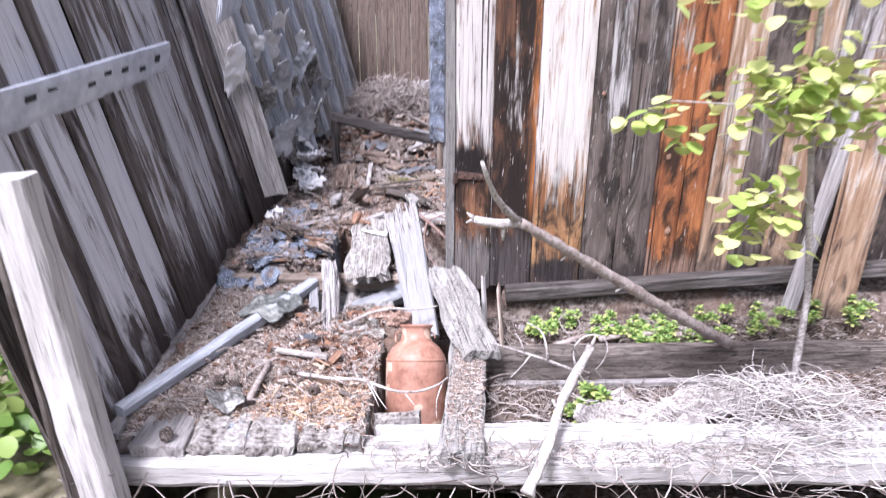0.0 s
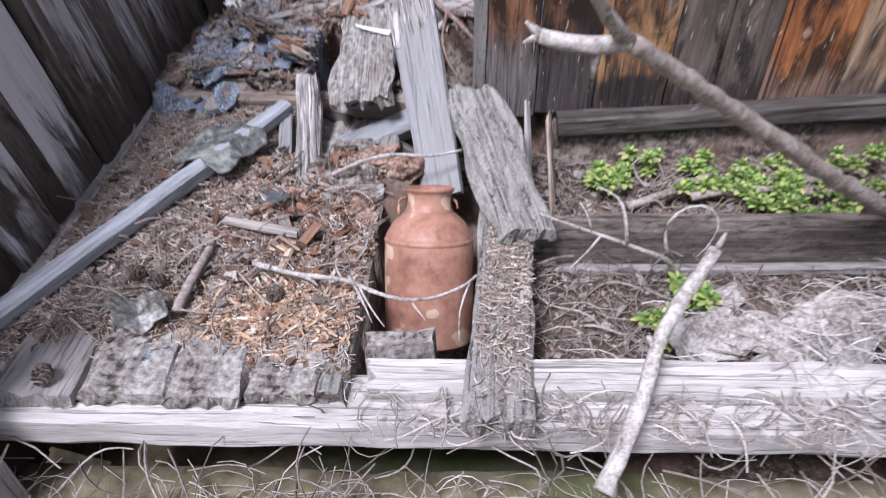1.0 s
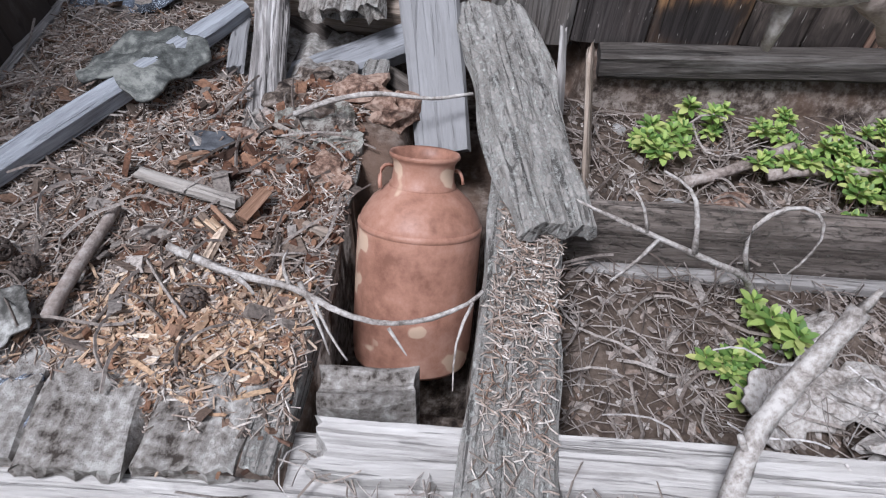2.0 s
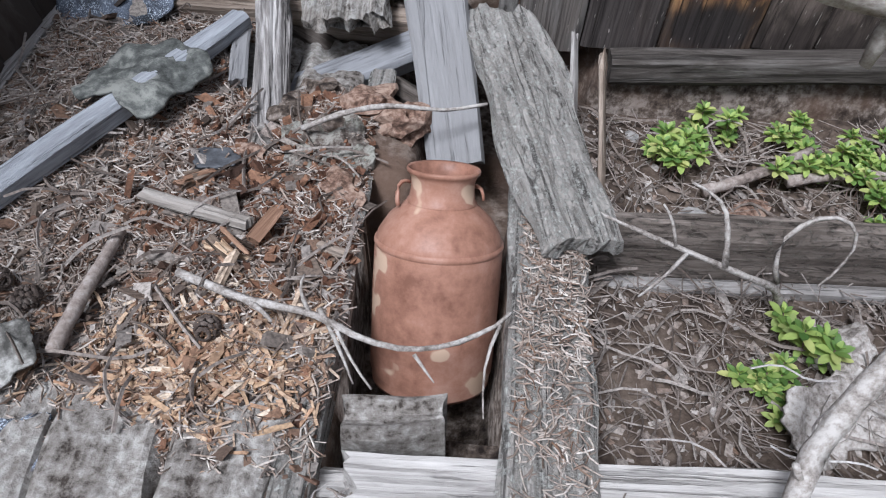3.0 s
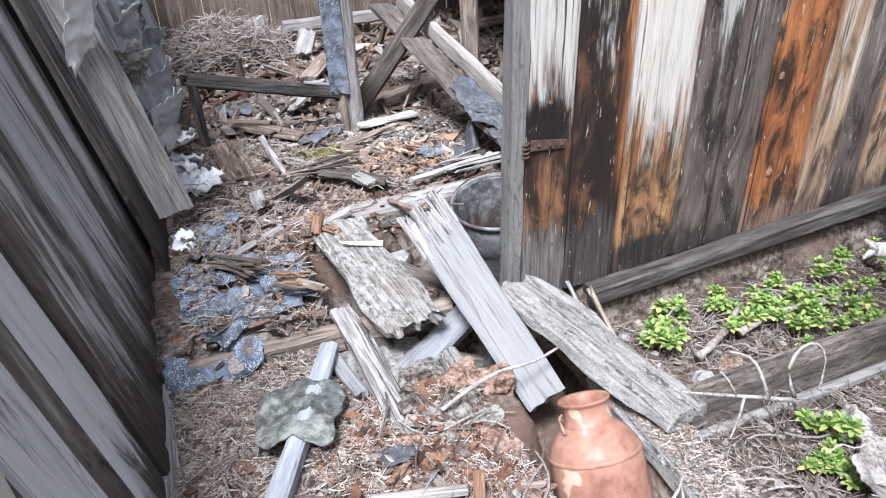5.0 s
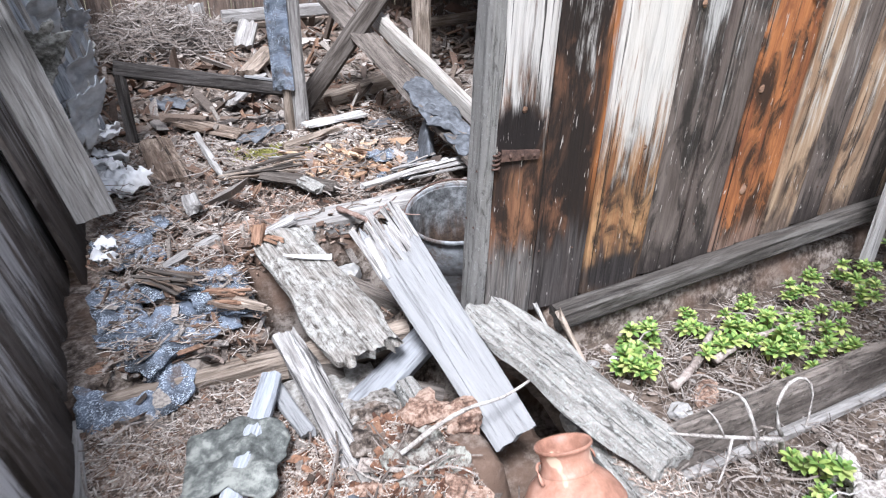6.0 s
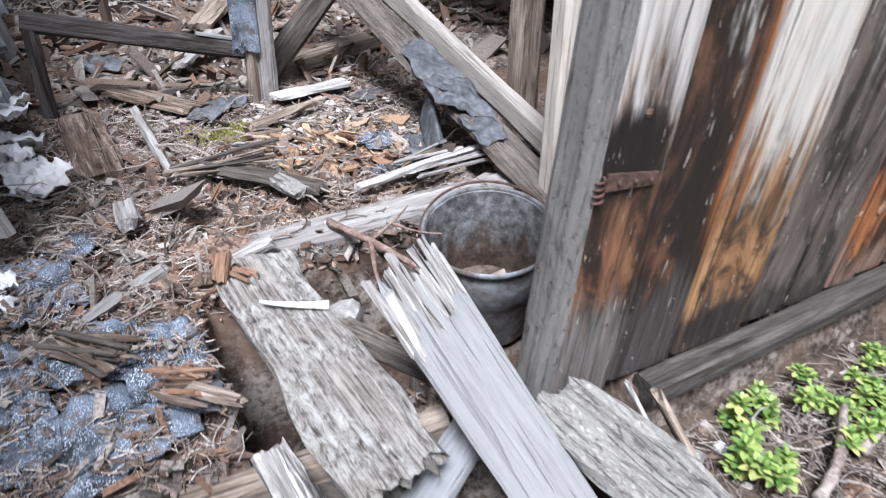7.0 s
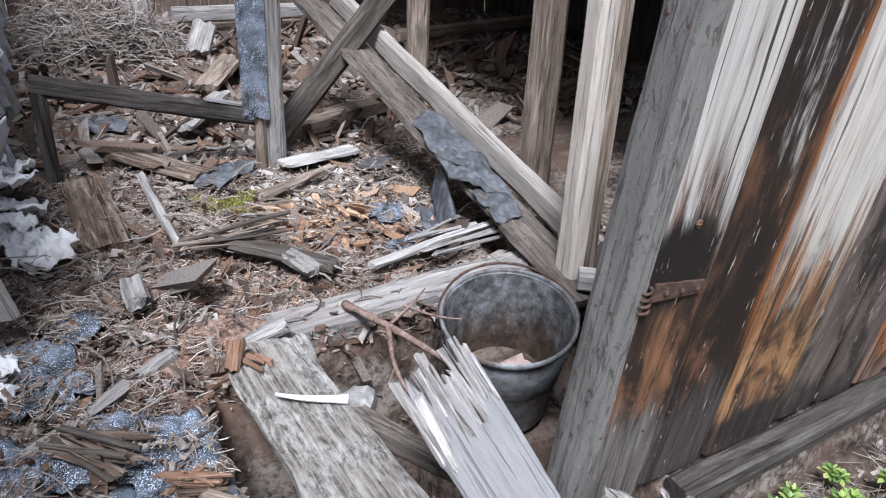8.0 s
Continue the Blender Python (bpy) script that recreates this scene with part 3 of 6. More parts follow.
def sheet_bm(w, h, nx, ny, bend, thick=0.003, ragged=0.12, seed=0):
    """A thin ragged sheet on local x-y, lifted by bend(u, v)."""
    bm = bmesh.new()
    off = Vector((seed * 5.7, seed * 2.3, 1.0))
    layers = []
    for side in (0, 1):
        grid = []
        for i in range(nx + 1):
            row = []
            for j in range(ny + 1):
                u, v = i / nx - 0.5, j / ny - 0.5
                k1 = 1 + ragged * 1.6 * noise.noise(Vector((math.copysign(2, u) if abs(u) > abs(v) else 5 * u, math.copysign(3, v) if abs(v) >= abs(u) else 5 * v, 0)) + off) * max(abs(u), abs(v)) * 2
                k2 = 1 + ragged * noise.noise(Vector((u * 9, v * 9, 2)) + off)
                z = bend(u, v) + 0.006 * noise.noise(Vector((u * 5, v * 5, 7)) + off) - side * thick
                row.append(bm.verts.new((u * w * k1 * k2, v * h * k1 * k2, z)))
            grid.append(row)
        layers.append(grid)
    for i in range(nx):
        for j in range(ny):
            a = layers[0]
            bm.faces.new((a[i][j], a[i + 1][j], a[i + 1][j + 1], a[i][j + 1]))
            a = layers[1]
            bm.faces.new((a[i][j], a[i][j + 1], a[i + 1][j + 1], a[i + 1][j]))
    loop = [(i, 0) for i in range(nx)] + [(nx, j) for j in range(ny)] + [(i, ny) for i in range(nx, 0, -1)] + [(0, j) for j in range(ny, 0, -1)]
    for (i, j), (p, q) in zip(loop, loop[1:] + loop[:1]):
        bm.faces.new((layers[0][i][j], layers[1][i][j], layers[1][p][q], layers[0][p][q]))
    return bm


def lathe_bm(profile, n=40, closed=False):
    bm = bmesh.new()
    rings = []
    for r, z in profile:
        if r < 1e-5:
            rings.append([bm.verts.new((0, 0, z))])
        else:
            rings.append([bm.verts.new((r * math.cos(2 * math.pi * i / n), r * math.sin(2 * math.pi * i / n), z)) for i in range(n)])
    for a, b in zip(rings, rings[1:]):
        for i in range(n):
            p, q = (i, (i + 1) % n)
            if len(a) == 1:
                bm.faces.new((a[0], b[q], b[p]))
            elif len(b) == 1:
                bm.faces.new((a[p], a[q], b[0]))
            else:
                bm.faces.new((a[p], a[q], b[q], b[p]))
    bmesh.ops.recalc_face_normals(bm, faces=bm.faces)
    return bm


def rock_bm(sx, sy, sz, seed=0, sub=3, rough=0.25):
    bm = bmesh.new()
    bmesh.ops.create_icosphere(bm, subdivisions=sub, radius=1)
    for v in bm.verts:
        k1 = 1 + rough * noise.noise(v.co * 1.5 + Vector((seed * 3.3, 0, 0))) + rough * 0.4 * noise.noise(v.co * 4 + Vector((seed, 5, 0)))
        v.co = Vector((v.co.x * sx * k1, v.co.y * sy * k1, v.co.z * sz * k1))
    return bm


def smooth_step(x, a, b):
    u = min(1.0, max(0.0, (x - a) / (b - a)))
    return u * u * (3 - 2 * u)


def box_in(x, y, x0, x1, y0, y1, soft=0.03):
    return smooth_step(x, x0 - soft, x0 + soft) * (1 - smooth_step(x, x1 - soft, x1 + soft)) * smooth_step(y, y0 - soft, y0 + soft) * (1 - smooth_step(y, y1 - soft, y1 + soft))


def floor_height(x, y):
    """Top of the litter and rubble inside the shed."""
    p = Vector((x, y, 0))
    rub = 0.5 * noise.noise(p * 6) + 0.3 * noise.noise(p * 15) + 0.2 * noise.noise(p * 40)
    far = smooth_step(y, 2.84, 2.92)
    z = 0.092 + 0.012 * rub + far * (0.075 + 0.035 * rub)
    z += 0.13 * smooth_step(y, 4.9, 7.0) * (1 + 0.6 * rub)
    z -= 0.028 * (1 - smooth_step(y + 0.08 * rub, 1.76, 1.88)) * (1 - smooth_step(x, -0.5, -0.3))
    pits = ((-0.228, 0.02, 1.90, 2.33, -0.22, 0.009), (-0.13, 0.25, 2.3, 2.9, -0.10, 0.03), (-0.53, -0.1, 2.60, 2.87, -0.11, 0.025), (-0.475, -0.415, 2.40, 2.60, 0.0, 0.012),
            (-0.27, 0.62, 2.93, 3.49, -0.60, 0.022), (-0.51, -0.27, 2.90, 3.40, -0.60, 0.018), (0.42, 0.62, 3.5, 3.95, -0.02, 0.03), (-0.30, 0.12, 3.36, 3.5, -0.60, 0.03))
    for x0, x1, y0, y1, depth, soft in pits:
        f = box_in(x + 0.015 * rub, y + 0.015 * rub, x0, x1, y0, y1, soft)
        z = z * (1 - f) + (depth + 0.03 * rub) * f
    f = 1 - smooth_step(math.hypot(x - 0.235, y - 3.36), 0.20, 0.225)
    z = z * (1 - f) - 0.14 * f
    f = smooth_step(x, 0.08, 0.14) * (1 - smooth_step(y, 2.74, 2.8))
    z = z * (1 - f) - 0.25 * f
    f = box_in(x, y, -0.22, 0.3, 1.2, 1.905, 0.01)
    return z * (1 - f) - 0.06 * f


def bed_height(x, y):
    p = Vector((x, y, 3))
    return -0.02 + 0.03 * noise.noise(p * 4) + 0.012 * noise.noise(p * 14) + 0.05 * smooth_step(x, 1.0, 1.8)


def outside_height(x, y):
    p = Vector((x, y, 8))
    if -1.0 < x < 2.9 and 1.75 < y < 7.5:
        return -0.55
    return -0.16 + 0.03 * noise.noise(p * 2.5) + 0.012 * noise.noise(p * 11)


def field(name, xs, ys, height, material):
    verts = [(x, y, height(x, y)) for y in ys for x in xs]
    n = len(xs)
    faces = [(j * n + i, j * n + i + 1, (j + 1) * n + i + 1, (j + 1) * n + i) for j in range(len(ys) - 1) for i in range(n - 1)]
    return raw(name, verts, faces, material, smooth=True)


def steps(a, b, d):
    n = max(1, round((b - a) / d))
    return [a + (b - a) * i / n for i in range(n + 1)]


# ---- the large structure ----
xs = sorted(set([-60, -30, -14, -7, -4] + steps(-2.6, 2.8, 0.06) + [4, 7, 14, 30, 60]))
ys = sorted(set([-60, -30, -14, -6, -3] + steps(-1.5, 1.72, 0.06) + steps(1.8, 3.4, 0.2) + [5, 9, 14, 30, 60]))
ground = tagged(field("ground", xs, ys, outside_height, M_GROUND), "uneven outdoor ground with dry grass and litter", "ground", kind="structure")
floor = field("floor", steps(-1.1, 0.75, 0.018) + steps(0.8, 3.0, 0.06), steps(1.70, 5.0, 0.018) + steps(5.05, 7.55, 0.05), floor_height, M_DEBRIS)
tagged(floor, "collapsed shed floor buried in needles and rotten wood crumbs", "floor", kind="structure")
bed = field("soil_bed", steps(0.09, 2.6, 0.02), steps(1.74, 2.80, 0.02), bed_height, M_SOIL)
tagged(bed, "dark soil with leaf litter between the floor joists", "soil", kind="structure")


def left_x(z, inset=0.0):
    return -0.977 - 0.23 * z + inset


# near part of the left wall: outward-leaning vertical boards
wall_left = tagged(empty("wall_left"), "leaning plank wall of grey-brown weathered boards", "wall", kind="structure")
y = 1.66
n = 0
for w, pale in ((0.12, 0), (0.15, 1), (0.10, 0), (0.18, 1), (0.09, 0), (0.19, 1), (0.10, 0), (0.19, 2), (0.12, 0), (0.18, 2), (0.17, 2), (0.16, 0), (0.18, 2), (0.16, 2)):
    lift = 0.005 * (n % 3)
    board("wall_board", (left_x(-0.2) - lift, y + w / 2, -0.2), (left_x(2.3) - lift, y + w / 2 - 0.03 * (n % 2), 2.3), w - 0.005, 0.022, (W_LEFT_DARK, W_LEFT, W_LEFT_MID)[pale], 90, wall_left, seed=n + 1, nx=16, ny=5, rough=0.002, groove=0.001)
    y += w
    n += 1
board("wall_backing", (left_x(-0.2) - 0.05, 2.80, -0.2), (left_x(2.3) - 0.05, 2.80, 2.3), 2.4, 0.02, W_DARK, 90, wall_left, nx=4, ny=4)
# inner, farther part of the left wall: loose boards with gaps
inner_left = tagged(empty("wall_left_inner"), "broken grey lining boards with gaps and peeling paper", "wall", kind="structure")
for i, (y0, w, foot, top, mat) in enumerate(((3.66, 0.125, 0.28, 2.2, W_GREY), (3.82, 0.10, 0.60, 2.2, W_BLUE), (3.98, 0.10, 0.70, 2.2, W_GREY), (4.16, 0.11, 0.52, 2.2, W_BLUE), (4.40, 0.10, 0.62, 2.2, W_GREY),
                                             (4.68, 0.14, 0.26, 2.2, W_BLUE), (4.95, 0.12, 0.36, 2.2, W_GREY), (5.25, 0.13, 0.3, 2.2, W_BLUE), (5.6, 0.12, 0.2, 2.2, W_GREY), (6.0, 0.13, 0.3, 2.2, W_BLUE),
                                             (6.4, 0.14, 0.2, 2.2, W_GREY), (6.9, 0.14, 0.2, 2.2, W_BLUE), (7.3, 0.14, 0.2, 2.2, W_GREY))):
    board("lining_board", (left_x(foot, 0.207 - w / 2), y0, foot), (left_x(top, 0.207 - w / 2), y0 - 0.02, top), w, 0.022, mat, 18, inner_left, seed=20 + i, nx=20, ny=6, jag=(0.04, 0.0), rough=0.003)
outer_left = tagged(empty("wall_left_outer"), "dark outer boards behind the peeling lining", "wall", kind="structure")
for i in range(21):
    y0 = 3.56 + 0.2 * i
    board("outer_board", (left_x(-0.1, 0.05), y0, -0.1), (left_x(2.3, 0.05), y0, 2.3), 0.196, 0.022, (W_LEFT_DARK, W_LEFT_MID, W_LEFT_DARK)[i % 3], 90, outer_left, seed=40 + i, nx=8, ny=3)
# back wall
wall_back = tagged(empty("wall_back"), "brown vertical board wall at the back of the shed", "wall", kind="structure")
for i in range(26):
    x0 = -1.5 + 0.18 * i
    board("back_board", (x0, 7.56 + 0.006 * (i % 3), 0.0), (x0, 7.56 + 0.006 * (i % 3), 2.3), 0.174, 0.024, W_BACK, 0, wall_back, seed=70 + i, nx=8, ny=3)
# added wall that closes the far side of the side room
wall_right = tagged(empty("wall_right"), "dark board wall added to close the side room", "wall", kind="structure")
for i in range(13):
    y0 = 2.95 + 0.38 * i
    board("side_board", (3.0, y0, -0.2), (3.0, y0, 2.3), 0.375, 0.024, W_DARK, 90, wall_right, seed=110 + i, nx=6, ny=3)
# unseen roof, added to keep daylight out of the side room
roof = empty("roof")
tagged(roof, "unseen board roof added to darken the side room", "roof", kind="structure")
for i in range(11):
    x0 = 1.02 + 0.19 * i
    board("roof_board", (x0, 2.82, 1.50 - 0.02 * i), (x0, 7.6, 1.55 - 0.02 * i), 0.186, 0.03, W_DARK, 0, roof, seed=130 + i, nx=6, ny=3)

# boarded front wall with an old door
front = tagged(empty("wall_front"), "vertical board wall with flaking whitewash and rust-orange streaks", "wall", kind="structure")
WY = 2.786


def foot_of(x):
    return 0.145 + 0.075 * (x - 0.3)


def wall_y(z):
    """Middle of the front wall, which leans out a little towards the open side."""
    return WY - 0.095 * (z - 0.62)


front_boards = []
for i, (x0, x1, mat) in enumerate(((0.052, 0.203, WALL_WHITE), (0.203, 0.378, WALL_RUST), (0.378, 0.588, WALL_TAN), (0.588, 0.73, WALL_GREY), (0.73, 0.868, WALL_GREY), (0.868, 0.985, WALL_ORANGE),
                                   (0.985, 1.09, WALL_ORANGE), (1.09, 1.225, WALL_BUFF), (1.225, 1.36, WALL_GREY), (1.36, 1.50, WALL_BUFF), (1.50, 1.64, WALL_GREY), (1.64, 1.80, WALL_BUFF), (1.80, 2.0, WALL_GREY), (2.0, 2.2, WALL_ORANGE), (2.2, 2.4, WALL_GREY), (2.4, 2.6, WALL_BUFF), (2.6, 2.8, WALL_GREY), (2.8, 3.0, WALL_GREY))):
    xm = (x0 + x1) / 2
    dy = (0.0, 0.005, -0.002, 0.004, -0.001)[i % 5]
    z0 = foot_of(xm) - 0.03
    ob = board("wall_board", (xm, wall_y(z0) + dy, z0), (xm - 0.012, wall_y(1.7) + dy, 1.7), x1 - x0 - 0.005, 0.024, mat, 0, front, seed=150 + i, nx=34, ny=10, rough=0.002, groove=0.0014)
    front_boards.append((x0, x1, ob))
jamb = board("jamb", (0.032, wall_y(-0.06) + 0.026, -0.06), (0.030, wall_y(1.7) + 0.026, 1.7), 0.040, 0.082, W_JAMB, 0, front, "broad grey side of the door jamb", seed=171, nx=34, ny=8, rough=0.003, groove=0.002)
for z0 in (0.42, 0.58, 1.02):
    for dy in (0.01, 0.05):
        part("nail_head", rock_bm(0.003, 0.004, 0.004, 1, 1, 0.1), M_IRON, front, m=pose(0.0115, wall_y(z0) + dy, z0 + 0.3 * dy))
rail = board("base_rail", (0.27, 2.787, 0.092), (2.7, 2.775, 0.277), 0.068, 0.060, W_RAILDARK, 90, front, "grey-brown base rail with a worn top edge", seed=172, nx=40, ny=6, rough=0.004)
strap = board("hinge_strap", (0.062, wall_y(0.62) - 0.016, 0.624), (0.172, wall_y(0.61) - 0.016, 0.613), 0.030, 0.006, M_IRON, 90, front, "rusty iron hinge strap", seed=173, nx=10, ny=3, taper=0.75, rough=0.001, groove=0.0005)


def under(ob, parent):
    """Makes a piece built in place a child of parent."""
    ob.parent, ob.matrix_parent_inverse = parent, parent.matrix_basis.inverted()
    return ob


coil = [(0.05 + 0.010 * math.cos(0.7 * i), wall_y(0.6) - 0.014 + 0.010 * math.sin(0.7 * i), 0.585 + 0.0013 * i) for i in range(40)]
under(limb("hinge_knuckle", [(coil, 0.0032, 0.0032)], M_IRON, "rusty coiled hinge spring", sides=6), strap)
for x0, z0 in ((0.085, 0.622), (0.12, 0.619), (0.155, 0.615)):
    under(part("nail_head", rock_bm(0.005, 0.004, 0.005, 1, 1, 0.1), M_IRON, m=pose(x0, wall_y(z0) - 0.021, z0)), strap)
for x0, z0, s in ((0.515, 0.585, 0.020), (0.945, 0.375, 0.022), (0.905, 0.70, 0.018), (0.12, 0.735, 0.012), (1.02, 0.95, 0.02), (0.62, 0.95, 0.014)):
    for xa, xb, ob in front_boards:
        if xa < x0 < xb:
            under(part("knot", rock_bm(s * 0.6, 0.0022, s * 0.8, int(x0 * 100), 2, 0.3), W_ROT, m=pose(x0, wall_y(z0) - 0.0125, z0), smooth=True), ob)
for x0 in (0.06, 0.15, 0.21, 0.32, 0.40, 0.52, 0.62, 0.77, 0.90, 1.02, 1.16, 1.30):
    for xa, xb, ob in front_boards:
        if xa < x0 < xb:
            for z0 in (0.30, 1.12):
                under(part("nail_head", rock_bm(0.0035, 0.0025, 0.0035, 1, 1, 0.1), M_IRON, m=pose(x0, wall_y(z0) - 0.0135, z0 + 0.02 * math.sin(40 * x0))), ob)
# floor sill along the open front
sill = empty("sill")
tagged(sill, "split and bleached timber sill along the open front", "sill", kind="structure")
board("sill_beam", (-1.05, 1.73, 0.012), (2.4, 1.735, 0.022), 0.125, 0.092, W_SILL, 0, sill, seed=181, nx=90, ny=12, rough=0.006, groove=0.005, jag=(0.04, 0.04))
board("sill_beam", (-0.21, 1.757, 0.057), (2.4, 1.775, 0.065), 0.082, 0.09, W_SILL, 0, sill, seed=182, nx=80, ny=10, rough=0.006, groove=0.005, jag=(0.05, 0.05))
# front ends of the old floor boards, partly bare
floor_boards = tagged(empty("floor_boards"), "rotten floor boards with ragged front ends", "floor", kind="structure")
x = -0.90
for i, w in enumerate((0.155, 0.17, 0.15, 0.145)):
    board("floor_board", (x + w / 2, 1.685 + 0.008 * (i % 2), 0.078 + 0.002 * i), (x + w / 2, 2.84, 0.066), w - 0.008, 0.034, M_BOARDTOP if i else W_GREY, 0, floor_boards, seed=190 + i, nx=80, ny=16, jag=(0.016, 0.02), rough=0.007, groove=0.0012, wane=0.012)
    x += w
board("floor_board", (-0.262, 1.70, 0.072), (-0.235, 2.72, 0.065), 0.05, 0.05, W_MOSS, 0, floor_boards, seed=196, nx=40, ny=6, jag=(0.03, 0.03), rough=0.006)
board("edge_lath", (-0.985, 1.75, 0.088), (-1.005, 2.86, 0.10), 0.05, 0.03, W_GREY, 0, floor_boards, seed=197, nx=30, ny=4)
board("floor_joist", (-0.98, 2.895, 0.105), (-0.16, 2.88, 0.10), 0.05, 0.09, W_BROWN, 0, floor_boards, seed=198, nx=30, ny=5, rough=0.005)


# ---- things ----
# corner post at the open front
post = board("corner_post", (-0.93, 1.60, -0.16), (-1.018, 1.60, 0.91), 0.105, 0.10, W_SILL, 0, None, "pale squared corner post, checked and leaning outward", "post", seed=201, nx=30, ny=6, rough=0.003)
board("outer_batten", (-1.005, 1.60, -0.16), (-1.079, 1.61, 0.91), 0.035, 0.08, W_DARK, 0, None, "dark batten nailed behind the corner post", "batten", seed=202, nx=16, ny=3)
# painted batten across the leaning wall
bx = 0.028
batten = board("painted_batten", (left_x(1.0, bx), 1.70, 1.005), (left_x(1.05, bx), 3.12, 1.06), 0.022, 0.125, M_BARWHITE, 13, None, "blue-white painted batten with black stencil marks", "batten", seed=203, nx=30, ny=5)
for i, (u, v, h) in enumerate(((0.28, 0.02, 0.02), (0.40, 0.03, 0.02), (0.52, 0.02, 0.022), (0.66, 0.0, 0.02), (0.78, 0.02, 0.02), (0.93, 0.01, 0.02), (1.10, -0.01, 0.02), (1.25, 0.01, 0.03))):
    part("stencil_bar", plank_bm(0.055, 0.004, h, i, nx=4, ny=2, rough=0.001, groove=0), M_INK, batten, m=pose(u, -0.0115, v, 0, 0, 0))
second = board("painted_batten", (left_x(1.15, 0.235), 3.32, 1.24), (left_x(1.2, 0.235), 3.75, 1.30), 0.02, 0.12, M_BARWHITE, 13, None, "short blue-white painted batten on the lining", "batten", seed=204, nx=10, ny=4, jag=(0.03, 0.03))


def curl(amount, twist, h):
    return lambda x, y: amount * (y / h + 0.5) ** 2 + twist * x + 0.012 * math.sin(30 * x + 9 * y)


# peeling paper hanging from the lining
for i in range(15):
    y0 = 3.60 + 0.12 * i
    z0 = (0.98, 0.78, 0.60, 1.08, 0.52, 0.86)[i % 6] + 0.05 * rnd.uniform(-1, 1)
    w, h = rnd.uniform(0.09, 0.16), rnd.uniform(0.16, 0.30)
    mat = (M_PAPER, M_FELT, M_LINING)[i % 3]
    m = Matrix.Translation((left_x(z0, 0.15 + 0.03 * (i % 3)), y0, z0)) @ pose(0, 0, 0, 0, 0, rnd.uniform(-60, -15)) @ pose(0, 0, 0, 0, 10, 0) @ pose(0, 0, 0, 0, 90, 0) @ pose(0, 0, 0, 0, 0, 90 + rnd.uniform(-25, 25))
    fold, dent = curl(rnd.uniform(0.03, 0.09), rnd.uniform(-0.5, 0.5), h), crumple(0.02, 18, 200 + i)
    ob = part("paper_strip", scrap_bm(w, h, 100 + i, lambda x, y: fold(x, y) + dent(x, y), 0.003, 0.55, 12, 60), mat, None, "torn lining paper peeling off the wall", m, True)
    tagged(ob, "", "paper", "peeling strips")
for i, (x0, y0, z0, s, ry) in enumerate(((-0.86, 4.30, 0.26, 0.12, 20), (-0.80, 4.14, 0.235, 0.13, -25), (-0.86, 4.44, 0.26, 0.13, 15), (-0.88, 4.55, 0.30, 0.13, 35), (-0.89, 4.68, 0.30, 0.12, -10), (-0.89, 3.62, 0.215, 0.06, 0), (-0.90, 3.52, 0.215, 0.05, 10), (-0.90, 4.42, 0.34, 0.14, -20), (-0.86, 4.25, 0.25, 0.09, 25), (-0.92, 4.60, 0.40, 0.13, 40))):
    ob = part("paper_scrap", scrap_bm(s * 1.1, s * 1.4, 30 + i, crumple(0.03, 30, i), 0.004, 0.42, 14, 60), M_PAPER, None, "crumpled white scrap of lining paper on the rubble", pose(x0, y0, z0, 12 * (i % 3 - 1), ry, 40 * i), True)
    tagged(ob, "", "paper", "paper scraps")

# milk can standing in the hole
can = tagged(empty("milk_can", pose(-0.094, 2.050, -0.103, -27, 0, 0)), "rusty reddish-brown metal milk can without lid", "milk can")
R = 0.104
body = lathe_bm([(0, 0.004), (R * 0.94, 0.004), (R * 0.955, 0.0), (R * 0.97, 0.006), (R * 0.97, 0.02), (R, 0.026), (R * 1.008, 0.10), (R * 1.008, 0.19), (R, 0.236), (R * 0.985, 0.245), (R * 0.99, 0.249), (R * 0.95, 0.262), (R * 0.80, 0.287), (R * 0.62, 0.304), (R * 0.545, 0.310),
                 (R * 0.53, 0.312), (R * 0.50, 0.310), (R * 0.6, 0.30), (R * 0.9, 0.255), (R * 0.96, 0.2), (R * 0.96, 0.03), (0, 0.012)], 48)
can_body = part("can_body", body, M_RUST, can, smooth=True)
neck = part("neck", lathe_bm([(R * 0.50, 0.307), (R * 0.535, 0.309), (R * 0.54, 0.314), (R * 0.505, 0.318), (R * 0.485, 0.335), (R * 0.49, 0.350), (R * 0.53, 0.358), (R * 0.56, 0.360), (R * 0.565, 0.364), (R * 0.55, 0.367), (R * 0.515, 0.364), (R * 0.465, 0.35), (R * 0.46, 0.33), (R * 0.48, 0.312)], 40), M_RUST, can, smooth=True)
limb("bail_lug", [(((-R * 0.50, 0.01, 0.338), (-R * 0.64, 0.0, 0.345), (-R * 0.70, -0.012, 0.325), (-R * 0.66, -0.018, 0.305)), 0.0035, 0.003)], M_RUST, "bent wire lug on the neck", parent=neck)
limb("bail_lug", [(((R * 0.50, 0.01, 0.338), (R * 0.60, 0.0, 0.340), (R * 0.64, 0.0, 0.318)), 0.0035, 0.003)], M_RUST, "bent wire lug on the neck", parent=neck)
part("seam", lathe_bm([(R * 0.985, 0.240), (R * 1.006, 0.242), (R * 1.012, 0.246), (R * 1.004, 0.250), (R * 0.975, 0.252)], 48), M_RUST, can_body, "raised seam below the shoulder", smooth=True)

